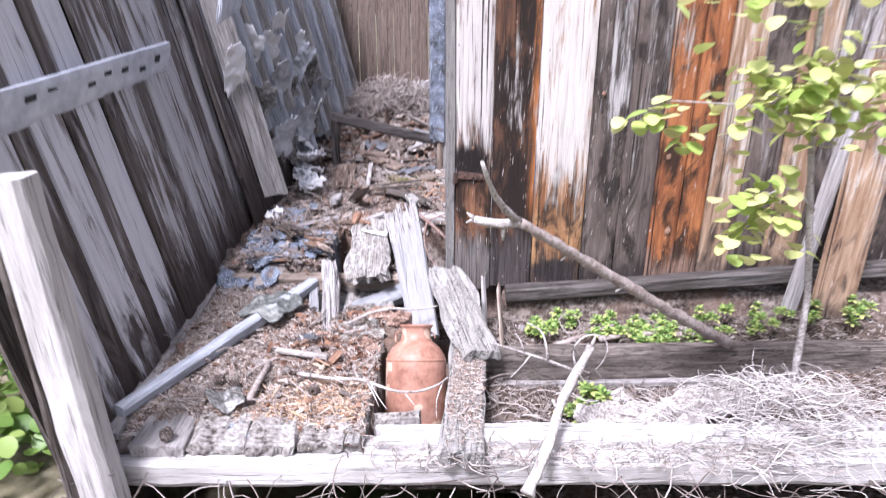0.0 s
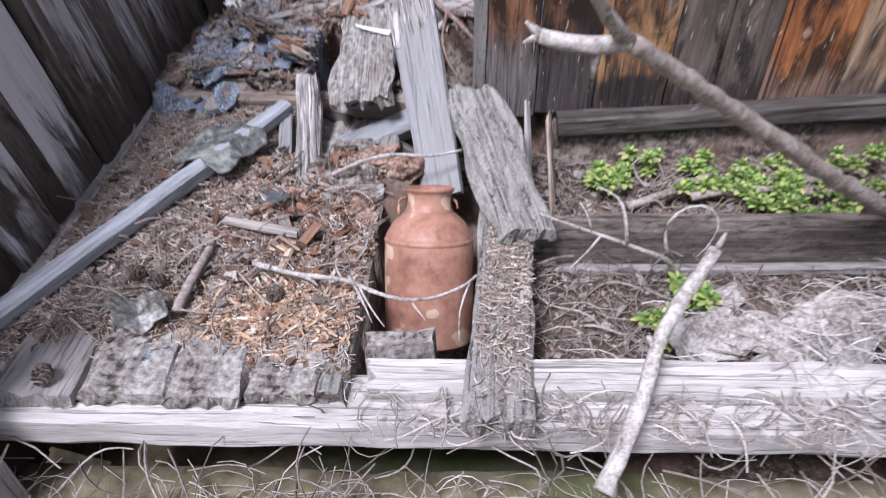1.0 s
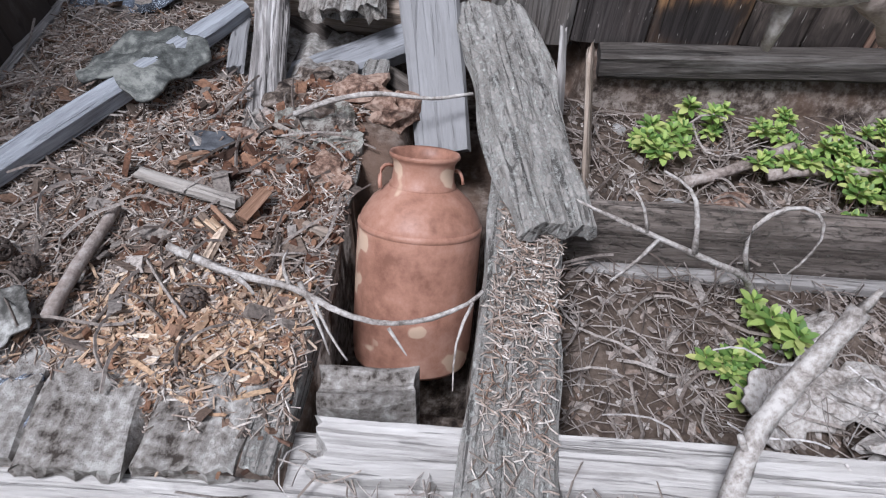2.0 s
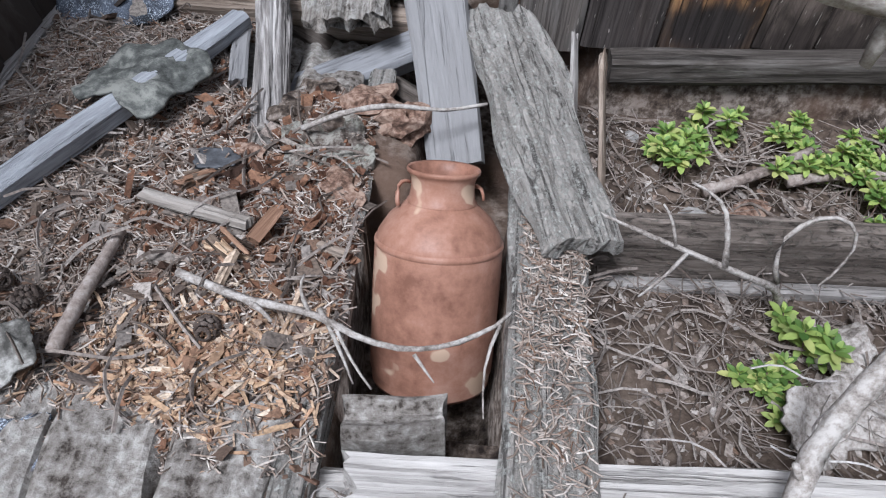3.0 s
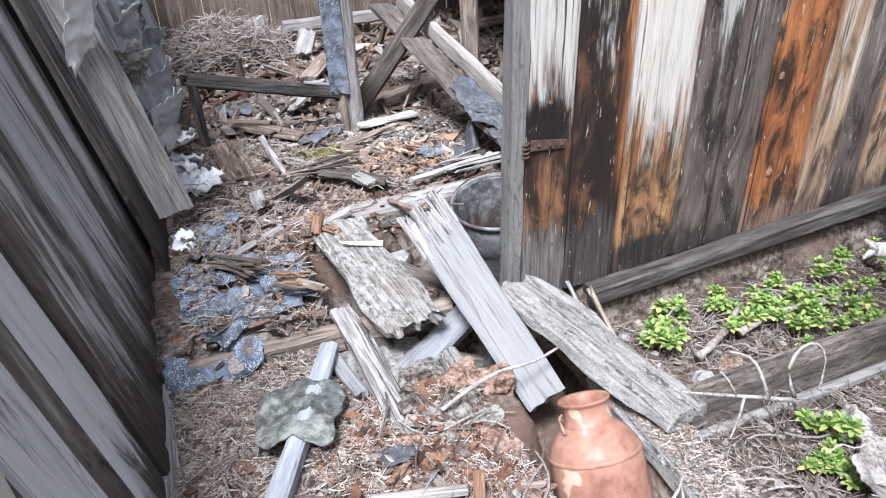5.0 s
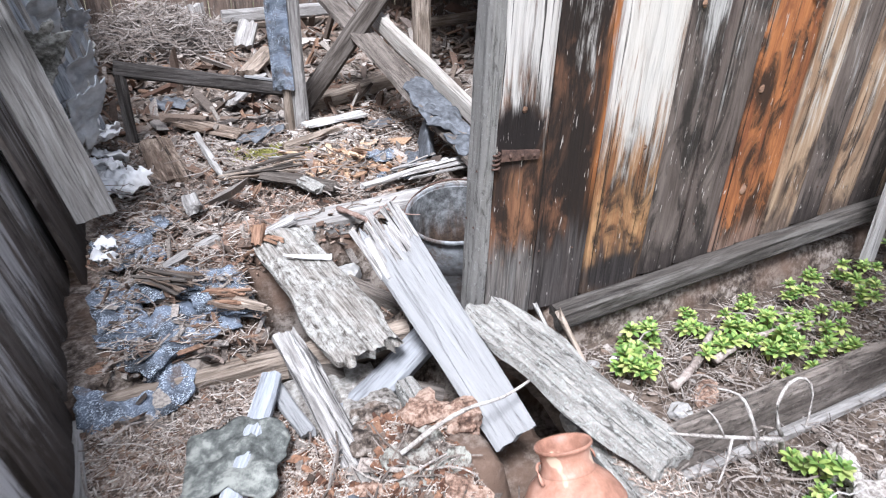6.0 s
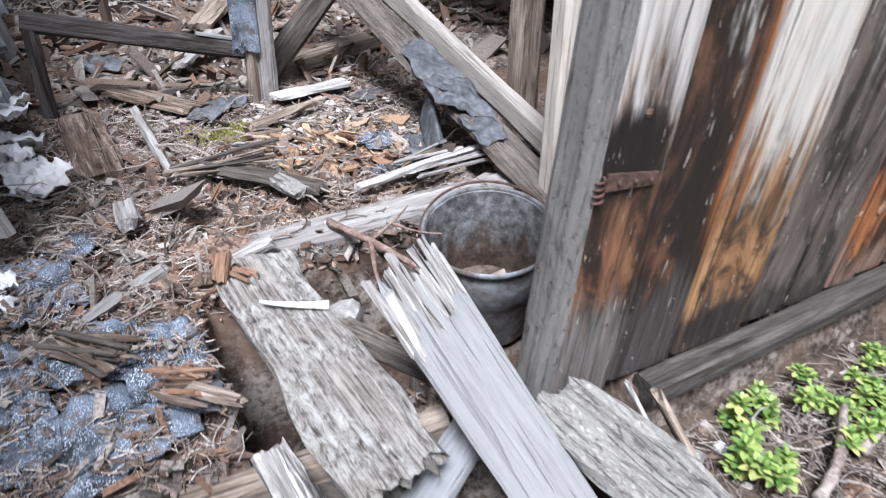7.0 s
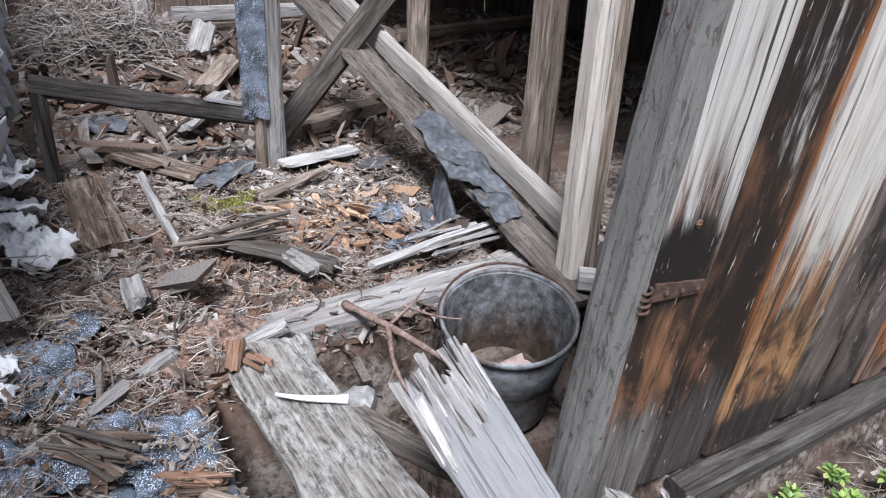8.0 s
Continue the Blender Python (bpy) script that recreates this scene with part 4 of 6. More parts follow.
# boards and beams round the can
board("needle_covered_plank", (0.052, 1.625, 0.092), (0.098, 2.40, 0.092), 0.128, 0.05, W_MOSS, 0, None, "thick mossy plank strewn with dry needles", "plank", seed=211, nx=70, ny=18, jag=(0.03, 0.02), rough=0.007, groove=0.005, wane=0.006)
board("slanting_plank", (0.005, 2.77, 0.215), (0.128, 2.13, 0.145), 0.15, 0.035, W_MOSS, -6, None, "broad rotten grey plank with deep cracks and lichen", "plank", seed=212, nx=70, ny=20, jag=(0.05, 0.02), rough=0.014, groove=0.006, taper=0.9, wane=0.01)
board("pale_board", (-0.066, 2.425, 0.05), (-0.188, 3.02, 0.405), 0.112, 0.026, W_PALE, -30, None, "pale grey sawn board with a splintered end, propped up", "board", seed=213, nx=40, ny=18, jag=(0.01, 0.09), rough=0.002, groove=0.002, taper=1.35)
pale = bpy.data.objects["pale_board"]
for i in range(11):
    v = -0.066 + 0.0132 * i
    L = 0.13 + 0.07 * math.sin(2.3 * i) ** 2
    part("sliver", plank_bm(L, 0.012, 0.011, 320 + i, (0.07, 0.03), 0.003, 0.003, 14, 4, 1.5), W_SPLIT, pale, m=pose(0.70 - L - 0.03 * math.sin(5 * i), v, 0.0075 + 0.002 * (i % 2), 8 * math.sin(3 * i), -1.0, 2.0 * math.sin(4 * i)))
board("lichen_board", (-0.318, 2.70, 0.185), (-0.372, 3.50, 0.195), 0.182, 0.03, W_LICHEN, -3, None, "weathered board with lichen crust and a broken end", "board", seed=214, nx=70, ny=22, jag=(0.10, 0.05), rough=0.010, groove=0.004, wane=0.006)
board("split_slat", (-0.432, 2.43, 0.045), (-0.50, 2.88, 0.21), 0.072, 0.038, W_SPLIT, 15, None, "grey split piece of board leaning upright", "slat", seed=215, nx=50, ny=14, jag=(0.10, 0.04), rough=0.008, groove=0.008)
board("grey_beam", (-0.505, 2.605, 0.028), (-0.05, 2.885, 0.112), 0.082, 0.055, W_BEAM, 20, None, "smooth grey beam lying across the hole", "beam", seed=216, nx=30, ny=8, rough=0.003)
board("dark_crosspiece", (-0.56, 2.93, 0.10), (-0.14, 2.68, 0.02), 0.06, 0.04, W_DARK, 0, None, "dark damp crosspiece in the hole", "beam", seed=217, nx=16, ny=4)
board("wood_block", (-0.216, 1.862, 0.008), (-0.064, 1.868, 0.012), 0.056, 0.150, M_BOARDTOP, 0, None, "small cracked wooden block in front of the milk can", "block", seed=218, nx=24, ny=10, rough=0.010, groove=0.006, jag=(0.02, 0.02), wane=0.01)
board("blue_grey_lath", (-0.985, 1.83, 0.120), (-0.548, 2.79, 0.150), 0.046, 0.044, W_BLUE, 8, None, "long blue-grey lath lying on the littered floor", "lath", seed=219, nx=50, ny=5, jag=(0.0, 0.04))
ob = part("felt_scrap", scrap_bm(0.20, 0.21, 51, lambda x, y: 0.012 - 0.5 * abs(x - 0.01) ** 1.4 + crumple(0.014, 19, 51)(x, y), 0.006, 0.26, 12, 60), M_FELTDARK, None, "dark mossy scrap of roofing felt draped over the lath", pose(-0.695, 2.525, 0.155, 0, 0, -24), True)
tagged(ob, "", "felt")
board("joist", (0.13, 2.245, 0.045), (2.0, 2.285, 0.055), 0.045, 0.15, W_JOIST, 0, None, "grey-brown joist on edge with flaking surface", "joist", seed=220, nx=60, ny=5, rough=0.004)
joist = bpy.data.objects["joist"]
for x0, s, mat in ((0.47, 0.016, W_DARK), (0.52, 0.014, W_ROT), (0.80, 0.013, W_DARK), (1.1, 0.015, W_DARK)):
    under(part("knot", rock_bm(s, 0.003, s * 0.7, int(x0 * 50), 2, 0.3), mat, m=pose(x0, 2.2285 + 0.0214 * (x0 - 0.13), 0.06), smooth=True), joist)
board("joist_ledge", (0.13, 2.212, -0.015), (1.95, 2.252, -0.006), 0.03, 0.025, W_GREY, 0, None, "light strip along the foot of the joist", "lath", seed=221, nx=40, ny=3)
board("thin_stake", (0.235, 2.44, -0.03), (0.232, 2.735, 0.17), 0.035, 0.016, W_BROWN, 70, None, "thin brown stake wedged against the wall foot", "stake", seed=222, nx=16, ny=4, jag=(0.0, 0.06))
board("thin_stake", (0.17, 2.50, 0.03), (0.17, 2.76, 0.20), 0.03, 0.012, W_GREY, 60, None, "grey splinter standing beside the wall foot", "stake", seed=223, nx=16, ny=4, jag=(0.0, 0.08))

# zinc bucket sunk in the floor, tipped towards the front
tilt_axis = Vector((0.8, -0.59, 0))
bucket = tagged(empty("bucket"), "dented galvanised zinc bucket tipped in a floor hole", "bucket")
bm_m = Matrix.Translation((0.258, 3.395, -0.095)) @ Matrix.Rotation(radians(13), 4, tilt_axis)
bucket.matrix_basis = bm_m
RB = 0.172
part("bucket_body", lathe_bm([(0, 0.012), (RB * 0.72, 0.012), (RB * 0.73, 0.0), (RB * 0.745, 0.004), (RB * 0.76, 0.03), (RB * 0.86, 0.16), (RB * 0.865, 0.168), (RB * 0.875, 0.172), (RB * 0.985, 0.325), (RB * 0.97, 0.326), (RB * 0.85, 0.16), (RB * 0.72, 0.022), (0, 0.02)], 56), M_ZINC, bucket, smooth=True)
part("rim", lathe_bm([(RB * 0.97, 0.318), (RB * 0.995, 0.316), (RB * 1.02, 0.320), (RB * 1.03, 0.327), (RB * 1.02, 0.334), (RB * 0.995, 0.336), (RB * 0.968, 0.33), (RB * 0.97, 0.318)], 56), M_ZINC, bucket, smooth=True)
part("inner_wall", lathe_bm([(RB * 0.725, 0.026), (RB * 0.79, 0.10), (RB * 0.842, 0.16), (RB * 0.90, 0.232), (RB * 0.962, 0.322)], 56), M_BUCKET_IN, bucket, "zinc inside turning dark brown towards the bottom", smooth=True)
part("sediment", lathe_bm([(0, 0.07), (RB * 0.3, 0.078), (RB * 0.5, 0.066), (RB * 0.78, 0.07)], 30), M_SOIL, bucket, "dark rotted dregs", smooth=True)
for ang in (-25, 155):
    c, s = math.cos(radians(ang)), math.sin(radians(ang))
    limb("ear", [(((RB * c * 1.0, RB * s * 1.0, 0.285), (RB * c * 1.07, RB * s * 1.07, 0.30), (RB * c * 1.05, RB * s * 1.05, 0.32), (RB * c * 1.0, RB * s * 1.0, 0.315)), 0.005, 0.005)], M_IRON, "wire ear", parent=bucket)
arc = []
for i in range(15):
    f = math.pi * i / 14
    px_, py_ = RB * 1.06 * math.cos(f), RB * 1.12 * math.sin(f)
    c, s = math.cos(radians(-25)), math.sin(radians(-25))
    arc.append((px_ * c - py_ * s, px_ * s + py_ * c, 0.315 + 0.022 * math.sin(f)))
limb("bail", [(tuple(arc), 0.0035, 0.0035)], M_IRON, "bent wire bail lying along the rim", parent=bucket)
frag = part("gridded_fragment", plank_bm(0.11, 0.055, 0.02, 5, nx=14, ny=8, rough=0.003, groove=0.002, jag=(0.02, 0.02)), M_BRICK, None, "pinkish gridded fragment lying in the bucket", pose(0.19, 3.33, 0.045, 14, -6, 8))
tagged(frag, "", "fragment")
limb("bucket_twig", [(((0.10, 3.30, 0.03), (0.135, 3.33, 0.085), (0.165, 3.335, 0.10), (0.185, 3.33, 0.06)), 0.004, 0.002)], M_BARK, "thin twig inside the bucket", "twig")

# beams and posts deeper in the shed
board("rotten_beam", (-0.36, 3.565, 0.160), (0.62, 3.64, 0.160), 0.11, 0.085, W_GREY, 0, None, "floor beam with a splintered, rotten upper face", "beam", seed=231, nx=60, ny=12, rough=0.009, groove=0.008, jag=(0.06, 0.02))
tarred = tagged(empty("tarred_post", pose(0.015, 4.75, 0.12)), "grey post with a strip of tar paper nailed on it", "post")
part("post_body", plank_bm(1.7, 0.075, 0.07, 232, nx=24, ny=5, rough=0.004), W_GREY, tarred, m=along((0.02, 0, 0), (0.03, 0, 1.7)))
part("post_splint", plank_bm(0.5, 0.04, 0.05, 233, nx=14, ny=4, jag=(0.02, 0.05)), W_BROWN, tarred, "brown bare foot of the post", m=along((-0.035, -0.01, 0), (-0.035, -0.01, 0.5)))
part("tar_strip", plank_bm(1.45, 0.10, 0.012, 234, nx=20, ny=6, jag=(0.05, 0), rough=0.003), M_TAR, tarred, "speckled tar paper strip", m=along((-0.055, -0.045, 0.245), (-0.05, -0.045, 1.68)))
board("charred_bar", (-0.765, 4.85, 0.52), (-0.01, 4.80, 0.355), 0.05, 0.066, W_CHAR, 0, None, "dark horizontal bar with a pale worn patch", "bar", seed=235, nx=30, ny=5)
board("bar_leg", (-0.745, 4.82, 0.10), (-0.745, 4.85, 0.50), 0.05, 0.05, W_CHAR, 0, None, "dark short leg under the bar", "post", seed=236, nx=12, ny=4)
board("pale_lath", (-0.20, 4.81, 0.437), (-0.05, 4.80, 0.405), 0.04, 0.012, W_PALE, 0, None, "pale lath on top of the bar", "lath", seed=237, nx=10, ny=3)
board("raking_strut", (0.03, 4.90, 0.17), (0.86, 4.86, 1.14), 0.06, 0.10, W_DARK, 0, None, "dark slanting strut between post and roof", "strut", seed=238, nx=24, ny=5)
board("cross_beam", (0.12, 5.02, 0.20), (0.86, 5.35, 0.225), 0.10, 0.085, W_BROWN, 0, None, "fallen brown beam behind the strut", "beam", seed=239, nx=24, ny=6)
board("long_rail", (0.635, 3.50, 0.235), (0.52, 5.35, 0.725), 0.045, 0.10, W_RAIL, 0, None, "long grey rail on edge across the floor", "rail", seed=240, nx=60, ny=5, rough=0.004)
board("long_plank", (0.525, 3.38, 0.165), (0.40, 5.35, 0.70), 0.15, 0.03, W_JOIST, 6, None, "long grey-brown plank lying beside the rail", "plank", seed=241, nx=60, ny=8, rough=0.005)
board("stud", (0.735, 3.98, 0.16), (0.735, 4.0, 1.52), 0.10, 0.085, W_BROWN, 0, None, "brown upright stud of the side room", "stud", "studs", seed=242, nx=24, ny=5)
board("stud", (0.985, 5.40, 0.16), (0.985, 5.42, 1.53), 0.10, 0.085, W_BROWN, 0, None, "brown upright stud of the side room", "stud", "studs", seed=243, nx=24, ny=5)
board("pale_stud", (0.525, 3.49, 0.10), (0.51, 3.51, 1.9), 0.06, 0.08, W_STUD, 0, None, "pale stud standing behind the door jamb", "stud", "studs", seed=244, nx=24, ny=5)
board("brown_stud", (0.585, 3.50, 0.10), (0.575, 3.52, 1.9), 0.05, 0.07, W_BROWN, 0, None, "brown stud beside the pale one", "stud", "studs", seed=245, nx=24, ny=4)
board("short_rail", (0.50, 3.42, 0.225), (0.66, 3.30, 0.225), 0.06, 0.06, W_SILL, 0, None, "short pale rail behind the jamb", "rail", seed=246, nx=10, ny=4)
board("back_rail", (0.02, 6.85, 0.43), (1.0, 6.95, 0.43), 0.05, 0.10, W_GREY, 0, None, "grey rail along the back of the floor", "rail", seed=247, nx=24, ny=4)
board("back_rail", (0.0, 6.95, 0.33), (1.0, 7.05, 0.32), 0.05, 0.10, W_BROWN, 0, None, "brown rail under the grey one", "rail", seed=248, nx=24, ny=4)
board("board_stub", (-0.19, 6.72, 0.20), (-0.20, 6.76, 0.56), 0.19, 0.04, W_GREY, 0, None, "stub of a grey board standing in the rubble", "board", seed=249, nx=12, ny=8, jag=(0, 0.05))
board("room_rail", (1.3, 6.3, 0.36), (2.6, 6.6, 0.38), 0.05, 0.08, W_BROWN, 0, None, "brown rail inside the dark room", "rail", seed=250, nx=12, ny=4)

# lesser loose boards on the far rubble
for i, (p0, p1, w, t, mat, lab) in enumerate((
        ((-0.37, 4.05, 0.235), (-0.08, 3.74, 0.225), 0.065, 0.028, W_DARK, "dark grey lath sunk in the rubble"),
        ((-0.60, 3.88, 0.225), (-0.60, 3.74, 0.225), 0.055, 0.03, W_GREY, "small grey offcut on the rubble"),
        ((-0.20, 3.86, 0.235), (-0.14, 3.72, 0.225), 0.055, 0.02, W_MOSS, "short lichened offcut on the rubble"),
        ((0.0, 3.72, 0.22), (0.5, 3.84, 0.225), 0.035, 0.018, W_SILL, "pale splintered lath beside the bucket"),
        ((0.02, 4.62, 0.215), (0.36, 4.70, 0.215), 0.085, 0.015, W_SILL, "pale flat board lying by the post"),
        ((-0.15, 4.32, 0.22), (0.20, 4.52, 0.225), 0.035, 0.02, W_BROWN, "brown stick of wood on the rubble"),
        ((-0.50, 5.0, 0.20), (-0.26, 4.62, 0.205), 0.15, 0.025, W_SPLITBROWN, "brown broken board in the rubble"),
        ((-0.66, 4.72, 0.205), (-0.63, 4.15, 0.185), 0.14, 0.03, W_SPLITBROWN, "brown decaying board sunk in the rubble"),
        ((-0.48, 4.62, 0.24), (-0.45, 4.0, 0.215), 0.025, 0.02, W_GREY, "thin grey lath in the rubble"),
        ((-0.25, 5.1, 0.24), (0.0, 5.45, 0.30), 0.09, 0.025, W_GREY, "grey broken board by the bar"),
        ((-0.05, 5.6, 0.28), (0.18, 6.0, 0.34), 0.12, 0.03, W_BROWN, "slanting brown board near the back"),
        ((0.05, 6.3, 0.30), (0.15, 6.45, 0.46), 0.13, 0.03, W_GREY, "upright grey offcut near the back"),
        ((-0.55, 3.55, 0.20), (-0.87, 3.30, 0.20), 0.03, 0.02, W_GREY, "narrow grey lath near the lining"),
        ((-0.60, 3.06, 0.232), (-0.50, 2.98, 0.22), 0.025, 0.014, W_BROWN, "brown splinter at the broken floor edge"),
        ((-0.46, 3.40, 0.205), (-0.43, 3.46, 0.26), 0.04, 0.02, W_ROT, "red splinter by the lichened board"),
        ((-0.235, 3.41, 0.045), (-0.02, 3.0, 0.04), 0.05, 0.05, W_JOIST, "short lichened beam in the hole"),
        ((-0.52, 2.57, 0.115), (-0.555, 2.78, 0.13), 0.035, 0.018, W_PALE, "pale split lath end"),
        ((-0.42, 3.52, 0.19), (-0.30, 3.50, 0.235), 0.045, 0.02, W_SPLIT, "frayed splinter at the board end"))):
    board("loose_board", p0, p1, w, t, mat, 7 * (i % 3 - 1), None, lab, "board", seed=260 + i, nx=22, ny=7, jag=(0.03, 0.05), rough=0.005, groove=0.004)

# tar paper lying about
def lay(x0, y0, rz, amount, scale, seed, lift):
    """Follows the rubble under a sheet laid at x0, y0, turned by rz."""
    c, s = math.cos(radians(rz)), math.sin(radians(rz))
    wave = crumple(amount, scale, seed)
    return lambda x, y: 0.6 * (floor_height(x0 + c * x - s * y, y0 + s * x + c * y) - floor_height(x0, y0)) + lift + wave(x, y)


for i, (x0, y0, w, h, rz, mat, a) in enumerate((
        (-0.765, 3.02, 0.30, 0.25, 25, M_TAR, 0.022), (-0.585, 3.19, 0.25, 0.26, -25, M_TAR, 0.016), (-0.875, 3.19, 0.12, 0.36, 4, M_TAR, 0.018), (-0.73, 3.28, 0.22, 0.17, 10, M_TAR, 0.018), (-0.83, 3.56, 0.17, 0.27, 15, M_TAR, 0.018),
        (-0.74, 3.73, 0.13, 0.10, 40, M_TAR, 0.012), (-0.53, 3.07, 0.22, 0.11, -35, M_TARPLAIN, 0.02), (0.22, 4.12, 0.15, 0.15, 25, M_TAR, 0.012), (0.22, 3.87, 0.20, 0.10, 20, M_TAR, 0.012), (0.36, 3.98, 0.12, 0.26, -15, M_TARPLAIN, 0.03),
        (-0.18, 4.66, 0.15, 0.30, -35, M_TARPLAIN, 0.02), (0.38, 4.55, 0.16, 0.10, 10, M_TARPLAIN, 0.015), (-0.53, 5.4, 0.2, 0.2, 10, M_TARPLAIN, 0.03), (0.70, 3.78, 0.14, 0.16, 30, M_TARPLAIN, 0.02), (-0.62, 1.775, 0.10, 0.085, 20, M_TAR, 0.01), (-0.50, 2.335, 0.075, 0.06, 10, M_TARPLAIN, 0.008))):
    m = Matrix.Translation((x0, y0, floor_height(x0, y0))) @ pose(0, 0, 0, 0, 0, rz)
    ob = part("tar_paper", scrap_bm(w, h, 60 + i, lay(x0, y0, rz, a, 11, i, 0.034 if i < 6 else 0.022 if y0 < 2.5 else 0.03), 0.005, 0.36, 12, 72), mat, None, "torn sheet of speckled grey-blue tar paper" if mat is M_TAR else "crumpled dark tar felt on the rubble", m, True)
    tagged(ob, "", "tar paper", "tar paper pieces")
ob = part("tar_fold", scrap_bm(0.26, 0.15, 91, crumple(0.03, 12, 91, (0.15, 0.55)), 0.005, 0.25, 10, 56), M_TAR, None, "fold of tar paper drooping over the broken floor edge", pose(-0.86, 2.875, 0.145, 0, 0, 12), True)
tagged(ob, "", "tar paper", "tar paper pieces")
for i, (u, w, h, a) in enumerate(((0.40, 0.15, 0.34, 0.02), (0.30, 0.17, 0.24, 0.03), (0.21, 0.12, 0.16, 0.02))):
    p = Vector((0.525, 3.38, 0.165)).lerp(Vector((0.40, 5.35, 0.70)), u)
    ob = part("plank_felt", scrap_bm(w, h, 110 + i, crumple(a, 12, 110 + i), 0.005, 0.28, 10, 56), M_TARPLAIN, None, "dark tar felt clinging to the sloping plank", pose(p.x - 0.01 * i, p.y, p.z + 0.026, 15.5, 4, 3), True)
    tagged(ob, "", "tar felt", "felt on the plank")
ob = part("felt_roll", sheet_bm(0.07, 0.30, 12, 16, lambda u, v: 0.05 * math.cos(5 * u), 0.006, 0.2, 90), M_TARPLAIN, None, "curled strip of tar felt beside the plank", pose(0.40, 4.0, 0.24, 12, 0, -20), True)
tagged(ob, "", "tar felt")


def fragment(x0, y0, z0, turn, count, length, spread, mats, label, seed):
    """A rotten chunk of wood that has come apart into fibres."""
    r = random.Random(seed)
    thing = tagged(empty("rotten_fragment", pose(x0, y0, z0, 0, 0, turn)), label, "rotten wood", "rotten fragments")
    for i in range(count):
        size = length * r.uniform(0.55, 1.1)
        m = pose(-size / 2 + r.uniform(-0.02, 0.02), r.uniform(-spread, spread), 0.004 + 0.02 * r.random() * (1 - i / (2 * count)), r.uniform(-30, 30), r.uniform(-6, 6), r.gauss(0, 10))
        part("fibre", plank_bm(size, r.uniform(0.006, 0.017), r.uniform(0.005, 0.011), seed + i, (0.04, 0.04), 0.004, 0.003, 12, 4, r.uniform(0.4, 0.9)), mats[i % len(mats)], thing, m=m)
    return thing


fragment(-0.745, 3.235, 0.225, -48, 22, 0.19, 0.032, (W_SPLITBROWN, W_SPLITBROWN, W_DARK), "brown rotten wood split into fibres on the tar paper", 500)
fragment(-0.60, 3.075, 0.222, -25, 11, 0.12, 0.04, (W_ROT, W_SPLITBROWN, W_ROT), "reddish rotten splinters at the broken floor edge", 520)
fragment(-0.40, 3.42, 0.205, -60, 7, 0.10, 0.022, (W_ROT, W_SPLITBROWN), "frayed red splinters at the head of the board", 540)
fragment(-0.30, 4.02, 0.225, 8, 9, 0.34, 0.03, (W_SPLITBROWN, W_DARK, W_BROWN), "long dark splinters sunk in the rubble", 560)
fragment(0.30, 3.80, 0.215, 18, 12, 0.34, 0.06, (W_SPLIT, W_SPLITBROWN, W_GREY), "weathered splinters fraying off the floor beam", 580)
fragment(0.08, 4.05, 0.225, -70, 9, 0.11, 0.05, (W_STRAWY, W_STRAWY, W_ROT), "fresh tan splinters of a broken board", 600)
fragment(-0.16, 4.18, 0.22, -15, 8, 0.18, 0.05, (W_STRAWY, W_SPLIT, W_BROWN), "pale and brown splinters in the rubble", 620)
fragment(-0.52, 2.30, 0.108, 30, 6, 0.10, 0.04, (W_SPLITBROWN, W_ROT), "brown crumbling splinters on the needles", 640)
fragment(-0.42, 2.12, 0.105, -35, 7, 0.09, 0.05, (W_STRAWY, W_ROT, W_SPLITBROWN), "torn brown splinters beside the heap", 660)
white = limb("white_splinter", [(((-0.40, 3.275, 0.222), (-0.35, 3.235, 0.222), (-0.27, 3.20, 0.22)), 0.004, 0.010)], M_PAPER, "curved white splinter lying on the lichened board", "splinter")

# big dead branch resting on the joist
tip, fork, mid, base = (0.082, 1.755, 0.757), (0.20, 1.748, 0.752), (0.43, 1.895, 0.575), (1.02, 2.235, 0.14)
limb("dead_branch", [((base, (0.73, 2.06, 0.35), mid, (0.31, 1.81, 0.67), fork), 0.021, 0.013), ((fork, (0.15, 1.745, 0.742), tip), 0.014, 0.010), ((fork, (0.155, 1.70, 0.80), (0.115, 1.63, 0.87), (0.09, 1.58, 0.95)), 0.011, 0.005),
                     (((0.16, 1.748, 0.742), (0.158, 1.752, 0.70)), 0.007, 0.004), (((0.36, 1.85, 0.63), (0.33, 1.83, 0.612)), 0.006, 0.003), (((0.55, 1.96, 0.48), (0.52, 1.94, 0.47)), 0.006, 0.003),
                     ((tip, (0.062, 1.757, 0.775)), 0.008, 0.002), ((tip, (0.06, 1.753, 0.748)), 0.007, 0.002)], M_BARK, "dead grey branch with a bleached broken end", "branch", seed=3, sides=9, twig_material=M_BARKPALE)
limb("grey_stick", [(((0.225, 1.53, 0.06), (0.30, 1.66, 0.13), (0.345, 1.77, 0.20), (0.44, 1.855, 0.33)), 0.017, 0.012), (((0.44, 1.855, 0.33), (0.452, 1.862, 0.36)), 0.008, 0.003), (((0.335, 1.74, 0.18), (0.315, 1.745, 0.215)), 0.007, 0.004)], M_BARKPALE, "stout bleached stick leaning over the sill", "stick", seed=5, sides=9)
